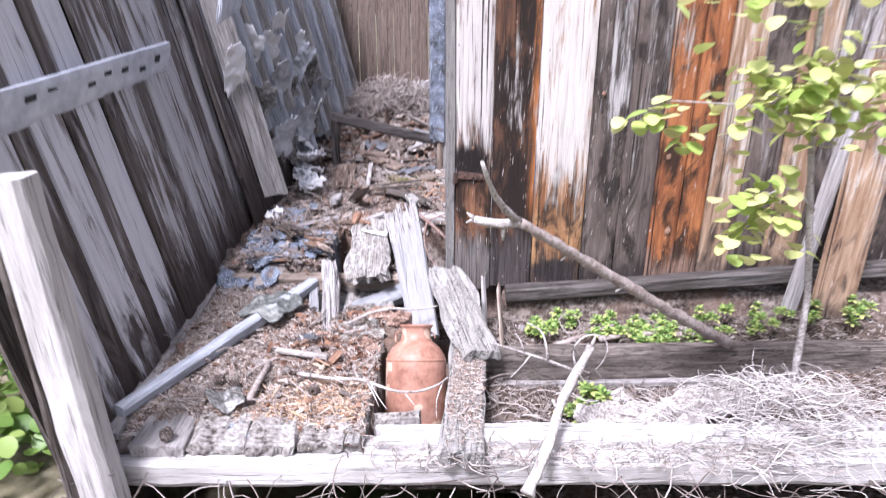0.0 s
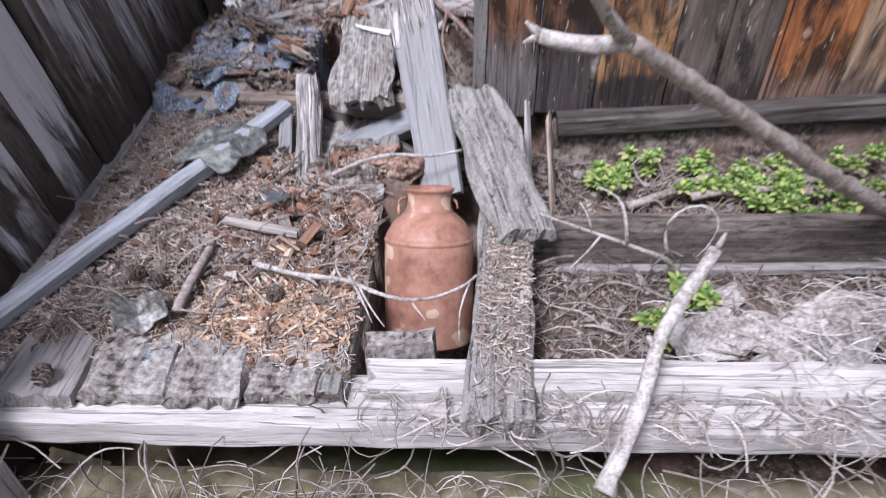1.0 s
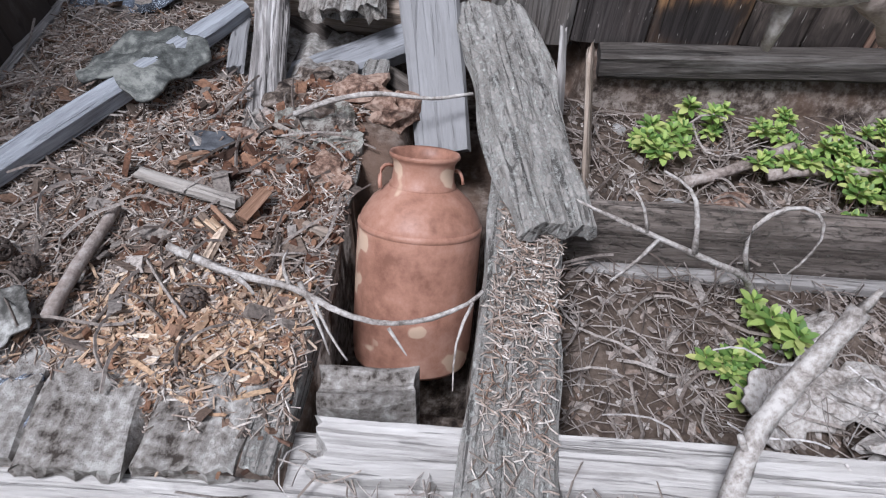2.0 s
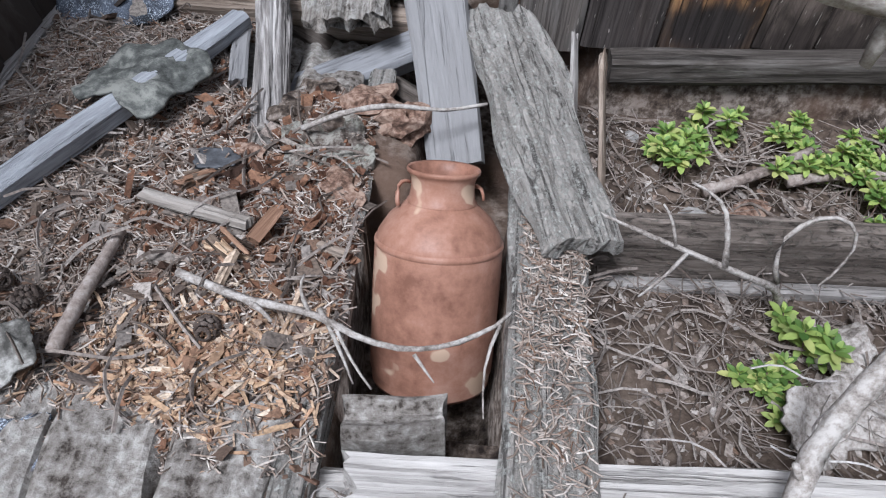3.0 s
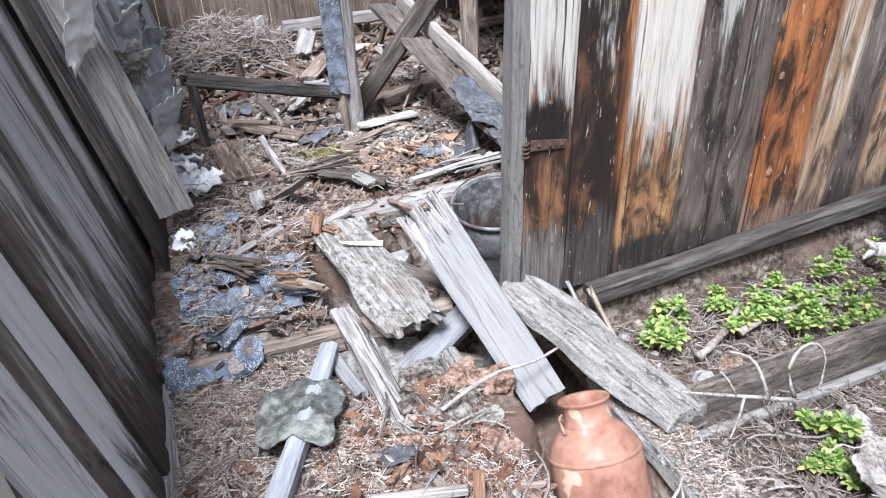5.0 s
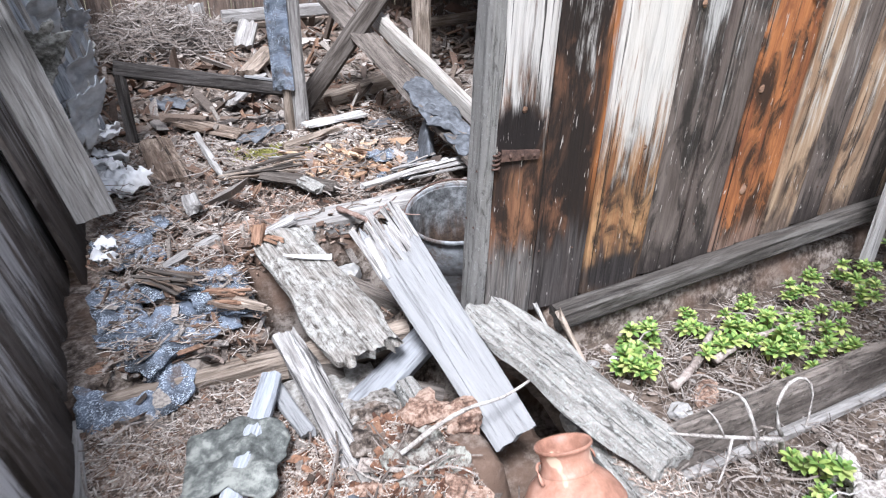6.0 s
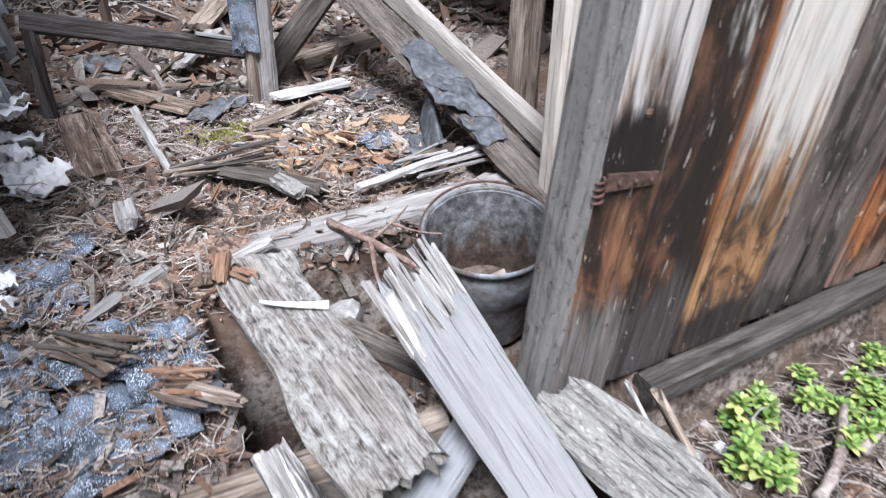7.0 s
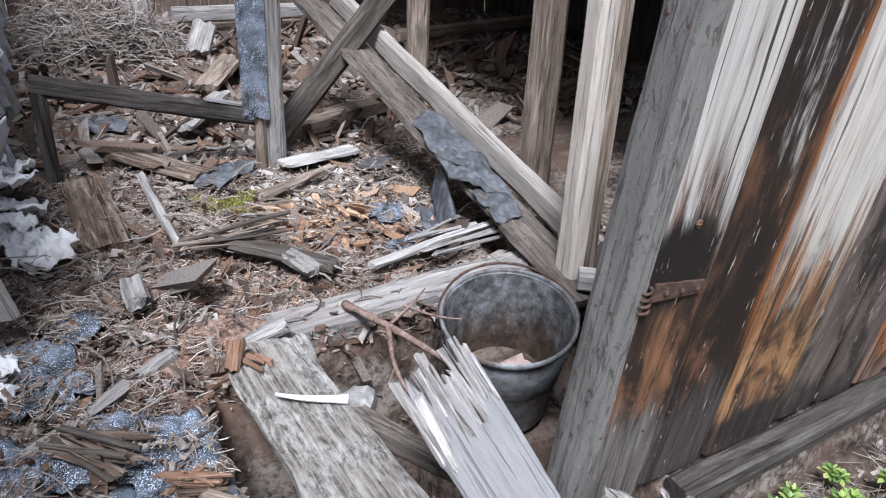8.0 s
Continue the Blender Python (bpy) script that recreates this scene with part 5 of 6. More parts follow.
limb("bleached_twig", [(((0.52, 2.17, -0.02), (0.475, 2.15, 0.07), (0.43, 2.13, 0.10), (0.36, 2.13, 0.13), (0.25, 2.16, 0.155), (0.16, 2.20, 0.165)), 0.008, 0.003), (((0.36, 2.13, 0.13), (0.355, 2.16, 0.19), (0.34, 2.18, 0.23), (0.29, 2.20, 0.24)), 0.005, 0.002),
                       (((0.47, 2.15, 0.08), (0.44, 2.16, 0.14), (0.47, 2.18, 0.19), (0.53, 2.19, 0.21), (0.58, 2.18, 0.18), (0.57, 2.16, 0.12), (0.53, 2.14, 0.09)), 0.005, 0.002), (((0.30, 2.145, 0.14), (0.27, 2.12, 0.11), (0.23, 2.10, 0.08)), 0.004, 0.002),
                       (((0.28, 2.15, 0.15), (0.27, 2.17, 0.19), (0.25, 2.18, 0.21)), 0.003, 0.0015)], M_BARKPALE, "forked pale twig with lichen in front of the joist", "twig", seed=8)
limb("arched_twig", [(((-0.48, 2.05, 0.125), (-0.36, 1.99, 0.14), (-0.255, 1.965, 0.155), (-0.21, 1.935, 0.148), (-0.14, 1.93, 0.125), (-0.06, 1.955, 0.115), (0.0, 1.985, 0.13), (0.015, 2.0, 0.14)), 0.0072, 0.003), (((-0.36, 1.99, 0.14), (-0.33, 1.965, 0.15), (-0.318, 1.95, 0.148)), 0.005, 0.002), (((-0.27, 1.968, 0.155), (-0.29, 2.0, 0.165), (-0.285, 2.03, 0.16)), 0.0035, 0.0015), (((-0.255, 1.97, 0.16), (-0.225, 1.93, 0.14), (-0.20, 1.89, 0.10)), 0.004, 0.0015),
                     (((-0.235, 1.955, 0.155), (-0.205, 1.91, 0.12), (-0.175, 1.89, 0.09)), 0.003, 0.0015), (((-0.12, 1.93, 0.122), (-0.09, 1.90, 0.10)), 0.003, 0.001), (((0.0, 1.985, 0.13), (-0.025, 1.93, 0.10), (-0.02, 1.86, 0.08)), 0.003, 0.001)], M_BARKPALE, "lichened forked twig arching across the milk can", "twig", seed=9)
limb("thin_twig", [(((-0.36, 2.42, 0.13), (-0.29, 2.42, 0.17), (-0.20, 2.43, 0.19), (-0.10, 2.44, 0.175), (-0.02, 2.46, 0.185)), 0.006, 0.003)], M_BARKPALE, "pale twig lying behind the milk can", "twig", seed=10)
limb("floor_stick", [(((-0.608, 1.90, 0.115), (-0.603, 2.0, 0.122), (-0.597, 2.135, 0.118)), 0.012, 0.009)], M_BARK, "short grey stick on the littered floor", "stick", seed=11)
limb("forked_twig", [(((-0.14, 3.56, 0.22), (-0.08, 3.42, 0.22), (-0.02, 3.34, 0.19), (0.05, 3.22, 0.16)), 0.011, 0.006), (((-0.08, 3.42, 0.22), (-0.10, 3.34, 0.15), (-0.08, 3.27, 0.10), (-0.03, 3.2, 0.05)), 0.007, 0.003), (((-0.08, 3.42, 0.22), (0.0, 3.45, 0.245), (0.06, 3.5, 0.25)), 0.005, 0.002),
                     (((-0.10, 3.34, 0.15), (-0.13, 3.31, 0.13)), 0.004, 0.002), (((-0.02, 3.46, 0.24), (0.05, 3.40, 0.22), (0.09, 3.36, 0.23)), 0.004, 0.002)], M_BARKRED, "reddish forked twig in front of the bucket", "twig", seed=12)
board("pale_splinter", (-0.60, 2.227, 0.118), (-0.395, 2.16, 0.128), 0.024, 0.014, W_RAIL, 0, None, "pale splintered stick on the needles", "splinter", seed=290, nx=16, ny=4, jag=(0.02, 0.02), rough=0.003)
board("brown_splinter", (-0.388, 2.13, 0.12), (-0.36, 2.195, 0.128), 0.02, 0.015, W_ROT, 0, None, "brown splinter on the needles", "splinter", seed=291, nx=8, ny=3)
board("tan_splinter", (-0.29, 2.14, 0.112), (-0.235, 2.12, 0.112), 0.02, 0.008, W_BROWN, 0, None, "tan splinter beside the milk can", "splinter", seed=292, nx=8, ny=3, jag=(0.02, 0.02))
ob = part("bark_clump", scrap_bm(0.15, 0.17, 77, crumple(0.014, 22, 77, (0.05, 0.12)), 0.03, 0.30, 12, 60), M_CRUST, None, "thick lichened slab of bark by the milk can", pose(-0.315, 2.385, 0.108, 0, 0, 18))
tagged(ob, "", "bark")
for i, (x0, y0, sx, sy, sz, mat) in enumerate(((-0.30, 2.47, 0.05, 0.04, 0.025, M_DEBRIS), (-0.27, 2.30, 0.035, 0.05, 0.022, M_REDROT), (-0.40, 2.52, 0.06, 0.035, 0.02, M_DEBRIS), (-0.25, 2.56, 0.05, 0.06, 0.03, M_REDROT), (-0.36, 2.62, 0.05, 0.03, 0.02, M_DEBRIS),
                                                (-0.47, 2.36, 0.04, 0.03, 0.015, M_REDROT), (-0.18, 2.50, 0.05, 0.05, 0.03, M_REDROT), (-0.62, 2.66, 0.05, 0.03, 0.015, M_DEBRIS), (-0.55, 3.42, 0.05, 0.04, 0.02, M_REDROT), (-0.34, 3.62, 0.06, 0.04, 0.025, M_REDROT), (-0.26, 3.70, 0.05, 0.03, 0.02, M_DEBRIS))):
    ob = part("rotten_lump", rock_bm(sx, sy, sz, 40 + i, 3, 0.7), mat, None, "crumbling lump of rotten brown wood", pose(x0, y0, max(0.08, floor_height(x0, y0)) + 0.25 * sz, 0, 8, 41 * i))
    tagged(ob, "", "rotten wood", "rotten lumps")
ob = part("birch_scrap", scrap_bm(0.10, 0.08, 95, lambda x, y: 0.5 * abs(x) + 0.2 * y, 0.004, 0.25), M_FELT, None, "grey curled birch bark scrap on the floor", pose(-0.675, 1.875, 0.125, 8, 10, 30), True)
tagged(ob, "", "bark")
ob = part("bark_piece", scrap_bm(0.15, 0.11, 96, crumple(0.02, 12, 96), 0.006, 0.3), M_BARKPALE, None, "whitish weathered bark piece on the soil", pose(0.50, 1.92, 0.035, 30, 5, 20), True)
tagged(ob, "", "bark")
for i, (x0, y0, z0, sx, sy, sz, rz) in enumerate(((0.60, 1.95, 0.03, 0.09, 0.045, 0.035, -25), (0.72, 1.88, 0.05, 0.12, 0.05, 0.045, 20), (0.88, 1.98, 0.04, 0.16, 0.06, 0.05, -8), (0.58, 2.06, 0.02, 0.06, 0.035, 0.025, 40))):
    ob = part("root_chunk", rock_bm(sx, sy, sz, 60 + i, 4, 0.6), M_BARKPALE, None, "bleached weathered chunk of root on the soil", pose(x0, y0, z0, 8, -6, rz))
    tagged(ob, "", "root", "bleached roots")
for i, (x0, y0, sx, sy, sz, mat, lab) in enumerate(((0.415, 2.40, 0.035, 0.03, 0.022, M_STONE, "grey angular stone on the soil"), (0.53, 2.43, 0.07, 0.035, 0.02, M_REDROT, "reddish lump of rotten wood on the soil"), (0.40, 2.66, 0.02, 0.016, 0.012, M_PAPER, "pale pebble at the wall foot"), (0.33, 2.665, 0.018, 0.016, 0.012, M_STONE, "grey pebble at the wall foot"),
                                                    (0.46, 2.665, 0.018, 0.014, 0.012, M_PAPER, "pale pebble at the wall foot"), (0.78, 2.62, 0.022, 0.016, 0.014, M_PAPER, "pale pebble among the leaves"), (-0.18, 3.38, 0.06, 0.05, 0.05, M_STONE, "grey stone in the dark hole"), (0.62, 2.35, 0.03, 0.03, 0.02, M_STONE, "grey stone on the soil"))):
    z0 = bed_height(x0, y0) if y0 < 2.75 else 0.02
    tagged(part("stone", rock_bm(sx, sy, sz, i, 2), mat, None, lab, pose(x0, y0, z0 + sz * 0.4, 0, 0, 37 * i)), "", "stone")
limb("soil_stick", [(((0.44, 2.46, 0.01), (0.55, 2.50, 0.03), (0.70, 2.60, 0.03)), 0.014, 0.010)], M_BARK, "grey stick lying on the soil", "stick", seed=21)
limb("soil_stick", [(((0.62, 2.50, 0.02), (0.78, 2.53, 0.03), (1.0, 2.50, 0.04)), 0.012, 0.010)], M_BARK, "grey stick lying under the leaves", "stick", seed=22)

# pine cones
for i, (x0, y0) in enumerate(((-0.413, 1.955), (-0.735, 2.02), (-0.68, 1.99), (-0.80, 1.72))):
    cone = tagged(empty("pine_cone", pose(x0, y0, 0.118, 70, 0, 60 * i)), "small dark open pine cone on the needles", "pine cone", "pine cones")
    bm = bmesh.new()
    for ringi in range(6):
        for s in range(8):
            ang = 2 * math.pi * (s + 0.5 * (ringi % 2)) / 8
            r = 0.017 * math.sin(0.5 + ringi * 0.42)
            q = Matrix.Translation((r * math.cos(ang), r * math.sin(ang), -0.018 + ringi * 0.007)) @ Matrix.Rotation(ang, 4, "Z") @ Matrix.Rotation(radians(50), 4, "Y") @ Matrix.Diagonal((0.004, 0.0065, 0.0025, 1))
            bmesh.ops.create_icosphere(bm, subdivisions=1, radius=1, matrix=q)
    part("cone_body", bm, M_CONE, cone)


# ---- plants ----
def leaf(verts, faces, base_point, direction, length, width, droop=0.15, fold=0.2, round_leaf=False):
    d = Vector(direction).normalized()
    side = d.cross(Vector((0, 0, 1)))
    side = side.normalized() if side.length > 1e-3 else Vector((1, 0, 0))
    up = side.cross(d)
    i0 = len(verts)
    b = Vector(base_point)
    prof = ((0.0, 0.06), (0.25, 0.75), (0.55, 1.0), (0.82, 0.72), (1.0, 0.05))
    if round_leaf:
        prof = ((0.0, 0.25), (0.12, 0.72), (0.38, 1.0), (0.68, 0.95), (0.9, 0.55), (1.0, 0.08))
    for u, w in prof:
        c = b + d * (length * u) - up * (droop * length * u * u)
        e = side * (width * 0.5 * w)
        h = up * (fold * width * 0.5 * w)
        verts.extend((tuple(c + e + h), tuple(c), tuple(c - e + h)))
    for s in range(len(prof) - 1):
        a, c = i0 + 3 * s, i0 + 3 * s + 3
        faces.extend(((a, a + 1, c + 1, c), (a + 1, a + 2, c + 2, c + 1)))


def lingon(seed, n):
    r = random.Random(seed)
    plant = empty("lingonberry_plant")
    lv, lf = [], []
    bm = bmesh.new()
    for s in range(n):
        top = Vector((r.uniform(-0.05, 0.05), r.uniform(-0.05, 0.05), r.uniform(0.035, 0.085)))
        tube(bm, ((top.x * 0.5, top.y * 0.5, -0.01), (top.x * 0.8, top.y * 0.8, top.z * 0.5), tuple(top)), 0.0022, 0.0012, 5)
        for layer, (count, elev, size) in enumerate(((6, 5, 1.0), (6, 30, 0.9), (4, 60, 0.6))):
            for i in range(count):
                ang = 2 * math.pi * (i + 0.5 * layer) / count + r.uniform(-0.25, 0.25)
                e = radians(elev + r.uniform(-12, 12))
                d = Vector((math.cos(ang) * math.cos(e), math.sin(ang) * math.cos(e), math.sin(e)))
                leaf(lv, lf, top - Vector((0, 0, 0.014 - 0.007 * layer)), d, r.uniform(0.028, 0.040) * size, r.uniform(0.014, 0.020) * size)
    raw("foliage", lv, lf, M_LINGON, plant, True)
    part("stem", bm, M_BARKRED, plant)
    return tagged(plant, "low evergreen plant with glossy bright green leaves", "plant", "low green plants")


spots = [(0.37, 2.55), (0.40, 2.53), (0.35, 2.60), (0.45, 2.68), (0.62, 2.53), (0.66, 2.64), (0.70, 2.55), (0.74, 2.62), (0.78, 2.50), (0.80, 2.57), (0.84, 2.63), (0.86, 2.52), (0.77, 2.42), (0.84, 2.43), (0.90, 2.47),
         (0.92, 2.57), (0.96, 2.50), (1.03, 2.56), (1.02, 2.44), (1.08, 2.62), (1.12, 2.52), (1.18, 2.66), (1.22, 2.52), (1.28, 2.62), (1.33, 2.55), (1.40, 2.63), (1.47, 2.56), (0.43, 2.03), (0.46, 2.0), (0.44, 1.97), (0.55, 2.06), (0.53, 2.10), (0.72, 2.70), (0.92, 2.68), (1.55, 2.62), (0.56, 2.68), (0.88, 2.38), (0.98, 2.37), (1.62, 2.5), (1.7, 2.6)]
kinds = [lingon(401, 3), lingon(402, 4), lingon(403, 3), lingon(404, 5)]
for i, (x0, y0) in enumerate(spots):
    m = pose(x0, y0, bed_height(x0, y0) + (0.03 if x0 > 1.05 else 0.0), 0, 0, 73 * i) @ Matrix.Scale(0.9 + 0.25 * rnd.random(), 4)
    if i < 4:
        kinds[i].matrix_basis = m
    else:
        copy_thing(kinds[i % 4], m @ Matrix.Scale(0.86, 4))


def leafy(name, label, category, stems, clusters, mat, size, seed, bark):
    r = random.Random(seed)
    tree = tagged(empty(name), label, category)
    bm = bmesh.new()
    for pts, r0, r1 in stems:
        tube(bm, pts, r0, r1, 7)
    verts, faces = [], []
    for (cx, cy, cz), (sx, sy, sz), count in clusters:
        for i in range(count):
            p = Vector((cx + r.gauss(0, 0.5) * sx, cy + r.gauss(0, 0.5) * sy, cz + r.gauss(0, 0.5) * sz))
            ang = r.uniform(0, 2 * math.pi)
            d = Vector((math.cos(ang), math.sin(ang), r.uniform(-0.9, 0.3)))
            s = r.uniform(0.7, 1.2) * size
            leaf(verts, faces, p, d, s, s * r.uniform(0.9, 1.05), 0.25, 0.1, True)
    part("trunk", bm, bark, tree, smooth=True)
    raw("crown", verts, faces, mat, tree, True)
    return tree


leafy("aspen_sapling", "young aspen sapling with yellow-green round leaves", "sapling",
      [(((1.19, 2.08, -0.02), (1.17, 2.06, 0.4), (1.08, 2.02, 0.85), (1.02, 1.98, 1.15), (0.98, 1.95, 1.55)), 0.013, 0.007), (((1.12, 2.03, 0.70), (1.0, 1.95, 0.80), (0.86, 1.9, 0.76)), 0.005, 0.002), (((1.06, 2.0, 0.95), (0.85, 1.9, 1.03), (0.55, 1.88, 1.05)), 0.0035, 0.0015), (((1.02, 1.98, 1.1), (1.2, 1.95, 1.15), (1.35, 1.9, 1.1)), 0.006, 0.002), (((1.0, 1.97, 1.3), (0.8, 1.9, 1.32)), 0.005, 0.002)],
      [((0.96, 1.92, 1.07), (0.19, 0.12, 0.15), 190), ((1.12, 1.92, 1.08), (0.17, 0.12, 0.14), 90), ((0.90, 1.9, 0.76), (0.10, 0.08, 0.11), 60), ((0.84, 1.9, 0.66), (0.06, 0.06, 0.04), 8), ((0.58, 1.88, 1.02), (0.12, 0.05, 0.05), 20), ((0.64, 1.9, 0.95), (0.06, 0.05, 0.04), 6), ((0.80, 1.9, 1.30), (0.26, 0.1, 0.05), 26), ((1.25, 1.92, 0.98), (0.10, 0.1, 0.14), 14), ((1.08, 2.0, 0.60), (0.05, 0.05, 0.05), 6), ((1.0, 1.95, 1.45), (0.3, 0.2, 0.1), 30)], M_ASPEN, 0.047, 5, M_BARKPALE)
leafy("bush", "leafy green bush outside beyond the corner post", "bush",
      [(((-1.75, 2.1, -0.2), (-1.7, 2.1, 0.2), (-1.6, 2.05, 0.5)), 0.012, 0.004), (((-1.75, 2.1, -0.1), (-1.5, 2.0, 0.15), (-1.35, 1.9, 0.25)), 0.008, 0.003)],
      [((-1.62, 2.1, 0.18), (0.28, 0.30, 0.26), 320), ((-1.42, 1.9, 0.02), (0.18, 0.25, 0.16), 130)], M_BUSH, 0.055, 6, M_BARK)

# leaning plank at the far end of the front wall
board("leaning_plank", (1.60, 2.64, 0.05), (1.72, 2.70, 1.5), 0.17, 0.025, WALL_BUFF, 0, None, "grey and orange plank leaning against the wall", "plank", seed=300, nx=24, ny=6)
board("leaning_plank", (1.44, 2.66, 0.08), (1.66, 2.72, 1.4), 0.06, 0.025, W_GREY, 0, None, "narrow grey plank leaning against the wall", "plank", seed=301, nx=24, ny=4)


# ---- litter: more of it than anyone could count ----
def needles(name, n, spot, height, length, thick, material, label, lift=0.004, steep=0.25, seed=1, curve=0.2, segs=2):
    r = random.Random(seed)
    verts, faces = [], []
    made = 0
    while made < n:
        x, y = spot(r)
        if x is None:
            continue
        z = height(x, y)
        if z is None:
            continue
        made += 1
        ang, el = r.uniform(0, 2 * math.pi), r.gauss(0, steep)
        L = length * r.uniform(0.5, 1.4)
        d = Vector((math.cos(ang) * math.cos(el), math.sin(ang) * math.cos(el), math.sin(el)))
        s = Vector((-math.sin(ang), math.cos(ang), 0))
        up = s.cross(d)
        t = thick * r.uniform(0.6, 1.4)
        c = Vector((x, y, z + lift + abs(math.sin(el)) * L * 0.35 + r.random() * lift))
        bend = s * (r.uniform(-curve, curve) * L)
        i0 = len(verts)
        wave = up.normalized() * (r.uniform(-0.12, 0.12) * L if segs > 2 else 0.0)
        for k1 in range(segs + 1):
            f = k1 / segs
            q = c + d * (L * (f - 0.5)) + bend * math.sin(math.pi * f) + wave * math.sin(2 * math.pi * f)
            verts.extend((tuple(q + s * t), tuple(q - s * t), tuple(q + up.normalized() * -t * 1.4)))
        for a in range(0, 3 * segs, 3):
            for j in range(3):
                p, q = i0 + a + j, i0 + a + (j + 1) % 3
                faces.append((p, q, q + 3, p + 3))
        faces.extend(((i0, i0 + 2, i0 + 1), (i0 + 3 * segs, i0 + 3 * segs + 1, i0 + 3 * segs + 2)))
    ob = raw(name, verts, faces, material)
    return tagged(ob, label, "litter", kind="stuff")


def chips(name, n, spot, height, size, flat, material, label, seed=1, tilt=0.45, stretch=(1.0, 3.5)):
    r = random.Random(seed)
    verts, faces = [], []
    made = 0
    while made < n:
        x, y = spot(r)
        if x is None:
            continue
        z = height(x, y)
        if z is None:
            continue
        made += 1
        s = size * math.exp(r.gauss(0, 0.45))
        L, W, T = s * r.uniform(*stretch), s, s * flat * r.uniform(0.6, 1.4)
        m = Matrix.Translation((x, y, z + T * 0.5 + 0.002)) @ Euler((r.gauss(0, tilt), r.gauss(0, tilt), r.uniform(0, 6.28))).to_matrix().to_4x4()
        i0 = len(verts)
        for cx, cy, cz in ((-1, -1, -1), (1, -1, -1), (1, 1, -1), (-1, 1, -1), (-1, -1, 1), (1, -1, 1), (1, 1, 1), (-1, 1, 1)):
            verts.append(tuple(m @ Vector((cx * L / 2 * r.uniform(0.6, 1.15), cy * W / 2 * r.uniform(0.5, 1.2), cz * T / 2))))
        faces.extend(tuple(i0 + j for j in f) for f in ((0, 3, 2, 1), (4, 5, 6, 7), (0, 1, 5, 4), (1, 2, 6, 5), (2, 3, 7, 6), (3, 0, 4, 7)))
    ob = raw(name, verts, faces, material)
    return tagged(ob, label, "litter", kind="stuff")


def area(x0, x1, y0, y1):
    return lambda r: (r.uniform(x0, x1), r.uniform(y0, y1))


def blob(cx, cy, sx, sy):
    return lambda r: (cx + r.gauss(0, sx), cy + r.gauss(0, sy))


def inside(x, y):
    if x < -1.03 or y < 1.70 or y > 7.4 or (x > 0.1 and y < 2.82) or (x - 0.255) ** 2 + (y - 3.35) ** 2 < 0.043:
        return None
    return floor_height(x, y)


def upper(x, y):
    """Keeps most litter out of the holes."""
    z = inside(x, y)
    for cx, cy, rx, ry in ((-0.765, 3.02, 0.13, 0.11), (-0.585, 3.19, 0.11, 0.11), (-0.875, 3.19, 0.05, 0.15), (-0.83, 3.56, 0.07, 0.11), (-0.74, 3.73, 0.05, 0.04), (0.22, 4.12, 0.06, 0.06), (0.22, 3.87, 0.08, 0.04)):
        if ((x - cx) / rx) ** 2 + ((y - cy) / ry) ** 2 < 1 and rnd.random() < 0.93:
            return None
    if noise.noise(Vector((7 * x, 7 * y, 9))) + 0.6 * noise.noise(Vector((20 * x, 20 * y, 9))) < -0.14 and rnd.random() < 0.75:
        return None
    return None if z is None or (z < 0.10 and rnd.random() < 0.8) else z


def near_floor(x, y):
    if y < 1.78 and x < -0.5 and rnd.random() < 0.3:
        return None
    if noise.noise(Vector((9 * x, 9 * y, 5))) + 0.5 * noise.noise(Vector((26 * x, 26 * y, 5))) < -0.12 and rnd.random() < 0.72:
        return None
    z = inside(x, y)
    return None if z is None or z < 0.05 or y > 2.86 or x > -0.235 else z


def heaped(x, y):
    z = near_floor(x, y)
    return None if z is None else z + 0.012 * rnd.random()


def on_bed(x, y):
    return bed_height(x, y) if 0.14 < x < 2.4 and 1.80 < y < 2.74 else None


needles("dry_needles", 17000, area(-1.0, -0.2, 1.76, 2.88), near_floor, 0.038, 0.0012, M_NEEDLE, "carpet of dry brown pine needles on the floor", 0.004, 0.22, 11)
chips("floor_flakes", 420, area(-0.98, -0.24, 1.78, 2.86), near_floor, 0.013, 0.22, M_CHIPS, "flakes and splinters of wood among the needles", 46, 0.3, (1.2, 4.5))
chips("floor_crumbs", 6500, area(-1.0, -0.22, 1.75, 2.88), near_floor, 0.006, 0.4, M_CHIPS, "crumbs of bark and wood on the needles", 12, 0.35, (1.2, 5.0))
chips("rot_crumbs", 6500, blob(-0.37, 2.36, 0.13, 0.22), near_floor, 0.006, 0.5, litter("reddish crumbs", [(0.07, 0.036, 0.025), (0.18, 0.09, 0.055), (0.27, 0.15, 0.095), (0.12, 0.058, 0.037), (0.05, 0.03, 0.022)]), "reddish rot crumbs along the broken floor", 13, 0.5, (1.0, 4.0))
chips("tan_splinters", 3000, blob(-0.405, 1.91, 0.095, 0.06), heaped, 0.0028, 0.5, M_STRAW, "heap of fresh tan wood splinters", 14, 0.25, (3.0, 11.0))
chips("rubble_chips", 13000, area(-0.92, 0.9, 2.9, 4.9), upper, 0.008, 0.35, M_CHIPS, "broken chips of wood and bark covering the floor", 15, 0.4, (1.5, 7.0))
chips("rubble_slabs", 800, area(-0.92, 0.9, 2.9, 5.2), upper, 0.019, 0.2, M_CHIPS, "larger broken slabs of wood and bark", 16, 0.35, (1.2, 5.0))
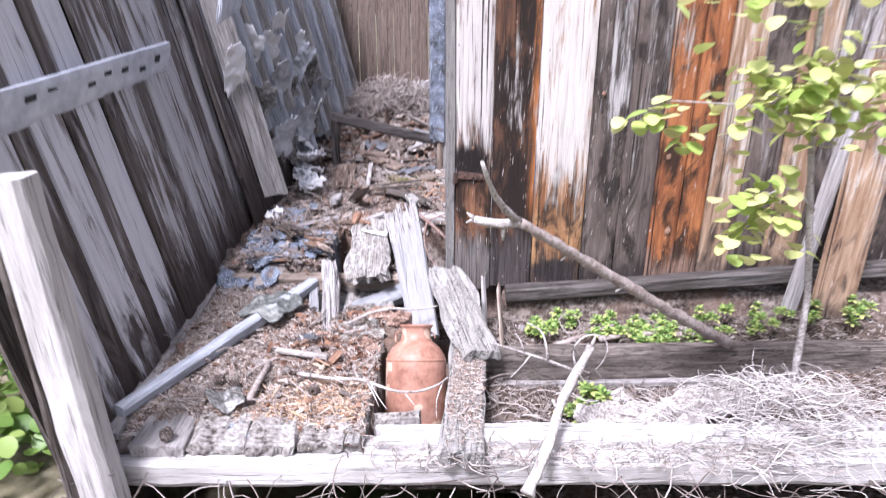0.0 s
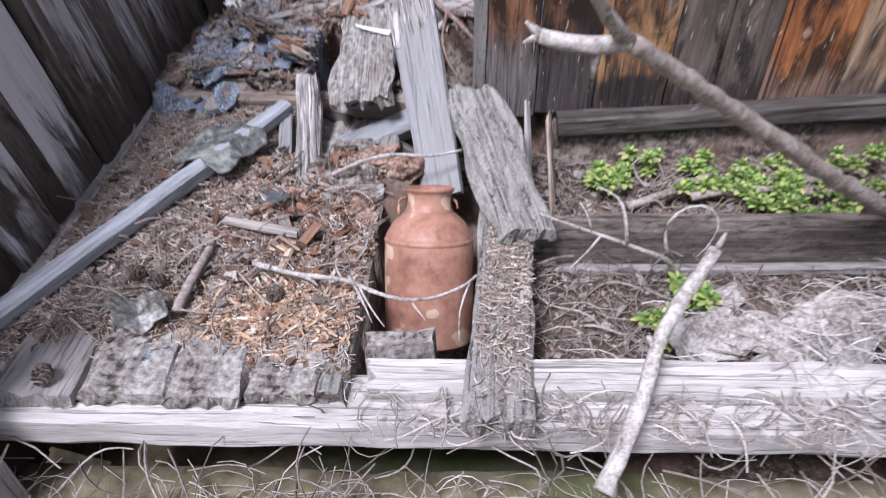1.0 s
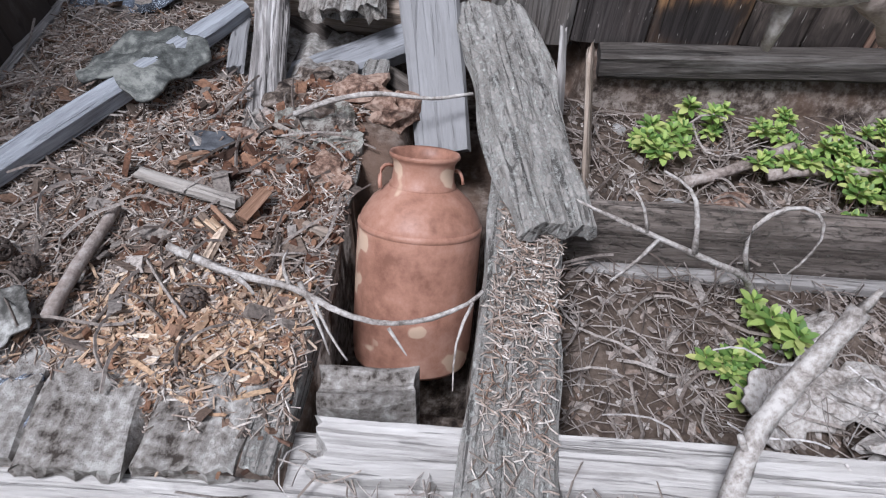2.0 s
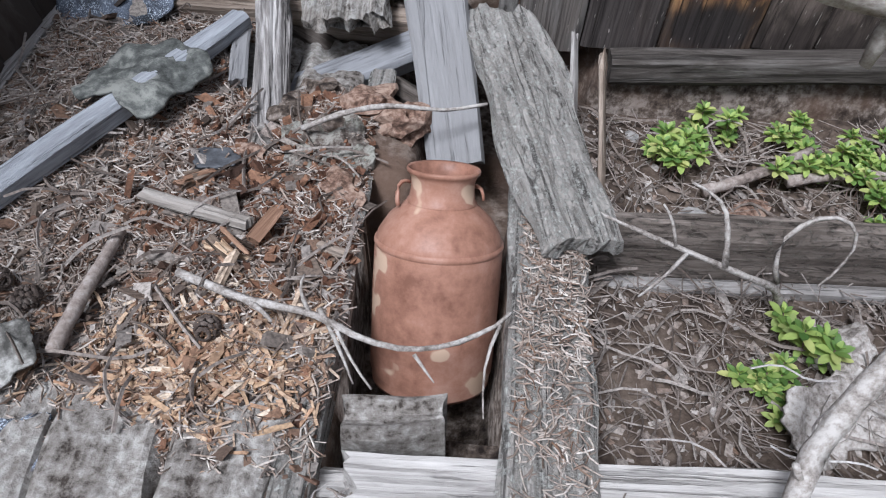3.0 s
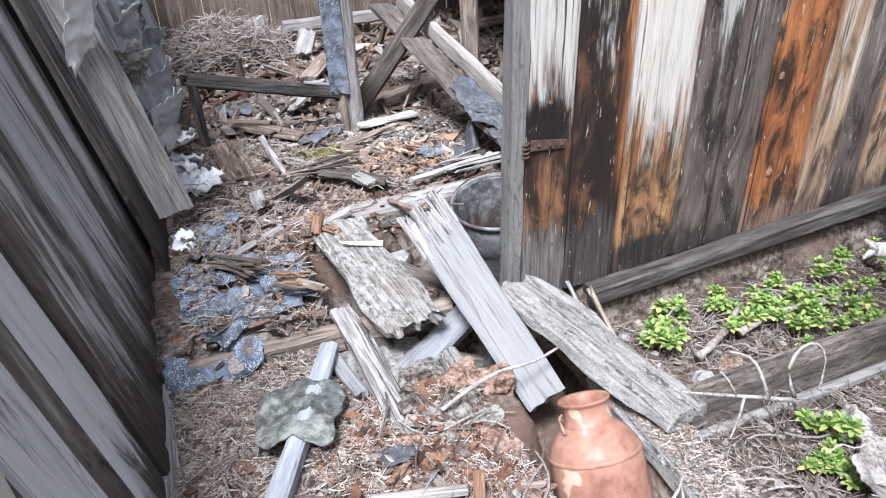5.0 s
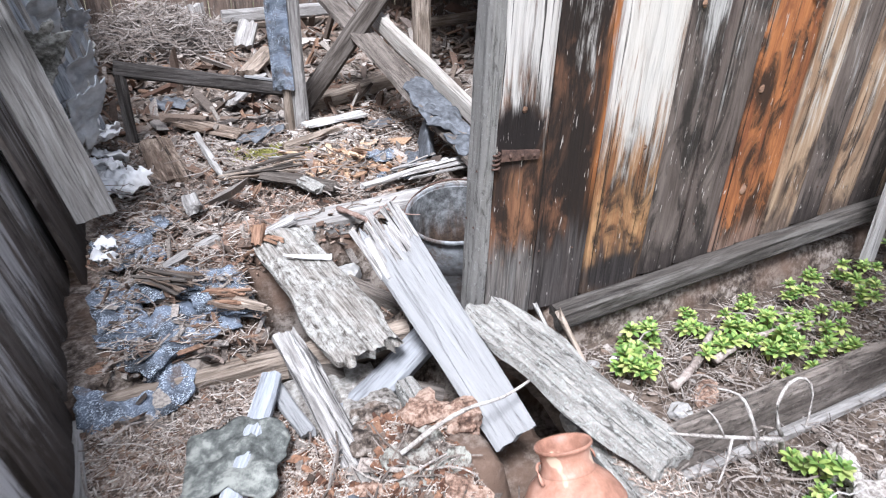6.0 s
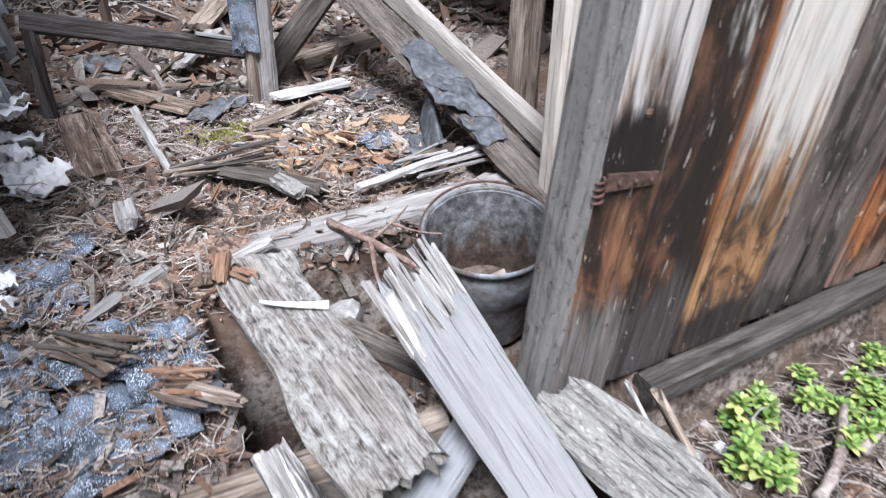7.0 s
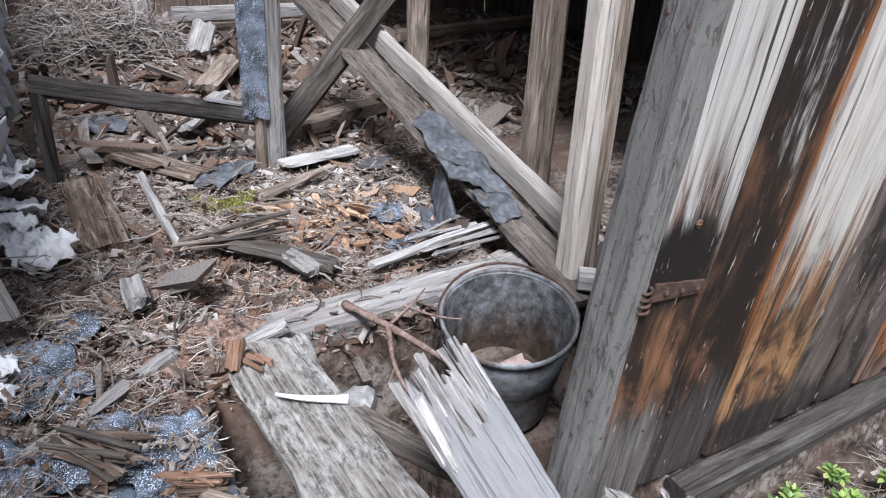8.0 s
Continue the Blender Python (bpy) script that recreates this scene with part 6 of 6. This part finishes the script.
chips("pale_flakes", 260, blob(0.10, 4.42, 0.13, 0.12), upper, 0.020, 0.12, litter("pale flakes", [(0.36, 0.33, 0.30), (0.58, 0.55, 0.51), (0.46, 0.42, 0.38), (0.66, 0.63, 0.60)]), "pale flat flakes of wood and bark on the rubble", 45, 0.25, (1.0, 2.8))
chips("tan_splinters", 900, blob(0.05, 4.15, 0.15, 0.13), upper, 0.010, 0.3, M_STRAW, "tan splinters on the far rubble", 17, 0.35, (2.5, 8.0))
chips("red_rot_crumbs", 8000, blob(-0.42, 3.66, 0.19, 0.17), upper, 0.005, 0.6, litter("red rot crumbs", [(0.18, 0.11, 0.08), (0.31, 0.205, 0.155), (0.44, 0.34, 0.275), (0.14, 0.085, 0.062), (0.26, 0.15, 0.105)]), "crumbled red-brown rotten wood", 18, 0.5, (1.0, 4.0))
needles("dry_needles", 12000, area(-0.92, 0.8, 2.9, 4.8), upper, 0.04, 0.001, M_NEEDLE, "dry needles and fibres over the rubble", 0.006, 0.3, 19)
chips("back_rubble", 3600, area(-0.92, 2.6, 4.9, 7.4), inside, 0.022, 0.3, M_CHIPS, "jumble of broken wood towards the back wall", 20, 0.5, (1.5, 7.0))
needles("brush_pile", 1700, blob(-0.45, 6.55, 0.20, 0.18), lambda x, y: floor_height(x, y) + 0.24 * max(0.0, 1 - ((x + 0.45) / 0.5) ** 2 - ((y - 6.55) / 0.5) ** 2) * rnd.random(), 0.20, 0.0028, M_BRUSH, "heap of dry brushwood against the back wall", 0.02, 0.35, 21, 0.3, 6)
needles("plank_needles", 1500, lambda r: ((lambda u: (0.052 + 0.06 * u + r.uniform(-0.052, 0.052), 1.66 + 0.72 * u))(r.random() ** 0.6)), lambda x, y: 0.118, 0.024, 0.0011, M_NEEDLE, "dry needles strewn on the mossy plank", 0.003, 0.2, 22)
chips("soil_litter", 5000, area(0.14, 1.9, 1.80, 2.74), on_bed, 0.0062, 0.2, M_LEAFLITTER, "dead leaves and bark bits on the soil", 23, 0.4, (1.0, 4.0))
needles("soil_twigs", 2600, area(0.14, 1.6, 1.80, 2.74), on_bed, 0.07, 0.0011, M_BRUSH, "dry needles and thin twigs on the soil", 0.008, 0.3, 24)
needles("straw_heap", 750, blob(1.04, 1.80, 0.22, 0.10), lambda x, y: 0.06 + (0.10 * math.exp(-((x - 1.02) / 0.35) ** 2 - ((y - 1.84) / 0.14) ** 2)) * (0.5 + rnd.random()), 0.12, 0.0014, M_STRAWPALE, "heap of bleached dry grass and lichen over the sill", 0.01, 0.3, 25, 0.5, 6)
needles("root_tangle", 170, area(-1.0, 1.6, 1.38, 1.66), lambda x, y: -0.11 + 0.10 * rnd.random(), 0.24, 0.0021, M_BRUSH, "tangle of dry roots in front of the sill", 0.01, 0.5, 26, 0.5, 6)
needles("dry_grass", 2600, area(-1.2, 1.8, 0.95, 1.66), outside_height, 0.12, 0.0012, M_DRY, "dry grass and needles outside the sill", 0.012, 0.35, 27, 0.5, 6)
needles("sill_fibres", 260, area(-0.2, 1.0, 1.62, 1.74), lambda x, y: 0.068, 0.10, 0.0014, M_DRY, "dry fibres lying on the sill", 0.006, 0.25, 28, 0.5, 6)
needles("moss", 1500, blob(-0.19, 4.40, 0.06, 0.035), inside, 0.018, 0.0016, litter("moss tufts", [(0.12, 0.12, 0.03), (0.24, 0.23, 0.06), (0.33, 0.31, 0.10)]), "yellow-green moss on the rubble", 0.008, 0.7, 31)
ob = part("rot_mound", rock_bm(0.15, 0.11, 0.018, 12, 4, 0.5), M_REDROT, None, "mound of crumbling red rotten wood", pose(-0.46, 3.56, 0.18, 0, 0, 20), True)
tagged(ob, "", "rotten wood")
def on_tar(x, y):
    z = floor_height(x, y)
    return None if x < -0.93 or z < 0.12 or noise.noise(Vector((11 * x, 11 * y, 2))) < -0.02 else z + 0.036


chips("tar_litter", 700, area(-0.92, -0.46, 2.9, 3.8), on_tar, 0.006, 0.4, M_CHIPS, "bits of wood lying on the tar paper", 41, 0.4, (1.5, 7.0))
needles("tar_needles", 900, area(-0.92, -0.46, 2.9, 3.8), on_tar, 0.035, 0.001, M_NEEDLE, "dry needles lying on the tar paper", 0.006, 0.25, 47)
needles("scattered_twigs", 110, area(-0.95, -0.25, 1.85, 2.85), near_floor, 0.15, 0.0022, M_BRUSH, "thin dry twigs scattered over the floor", 0.012, 0.15, 42, 0.3, 6)
needles("scattered_twigs", 160, area(-0.9, 0.5, 2.95, 4.7), upper, 0.17, 0.0024, M_BRUSH, "thin dry twigs scattered over the rubble", 0.02, 0.2, 43, 0.3, 6)
needles("scattered_twigs", 90, area(0.15, 1.3, 1.82, 2.7), on_bed, 0.16, 0.0024, M_BRUSH, "thin dry twigs lying on the soil", 0.015, 0.2, 44, 0.3, 6)
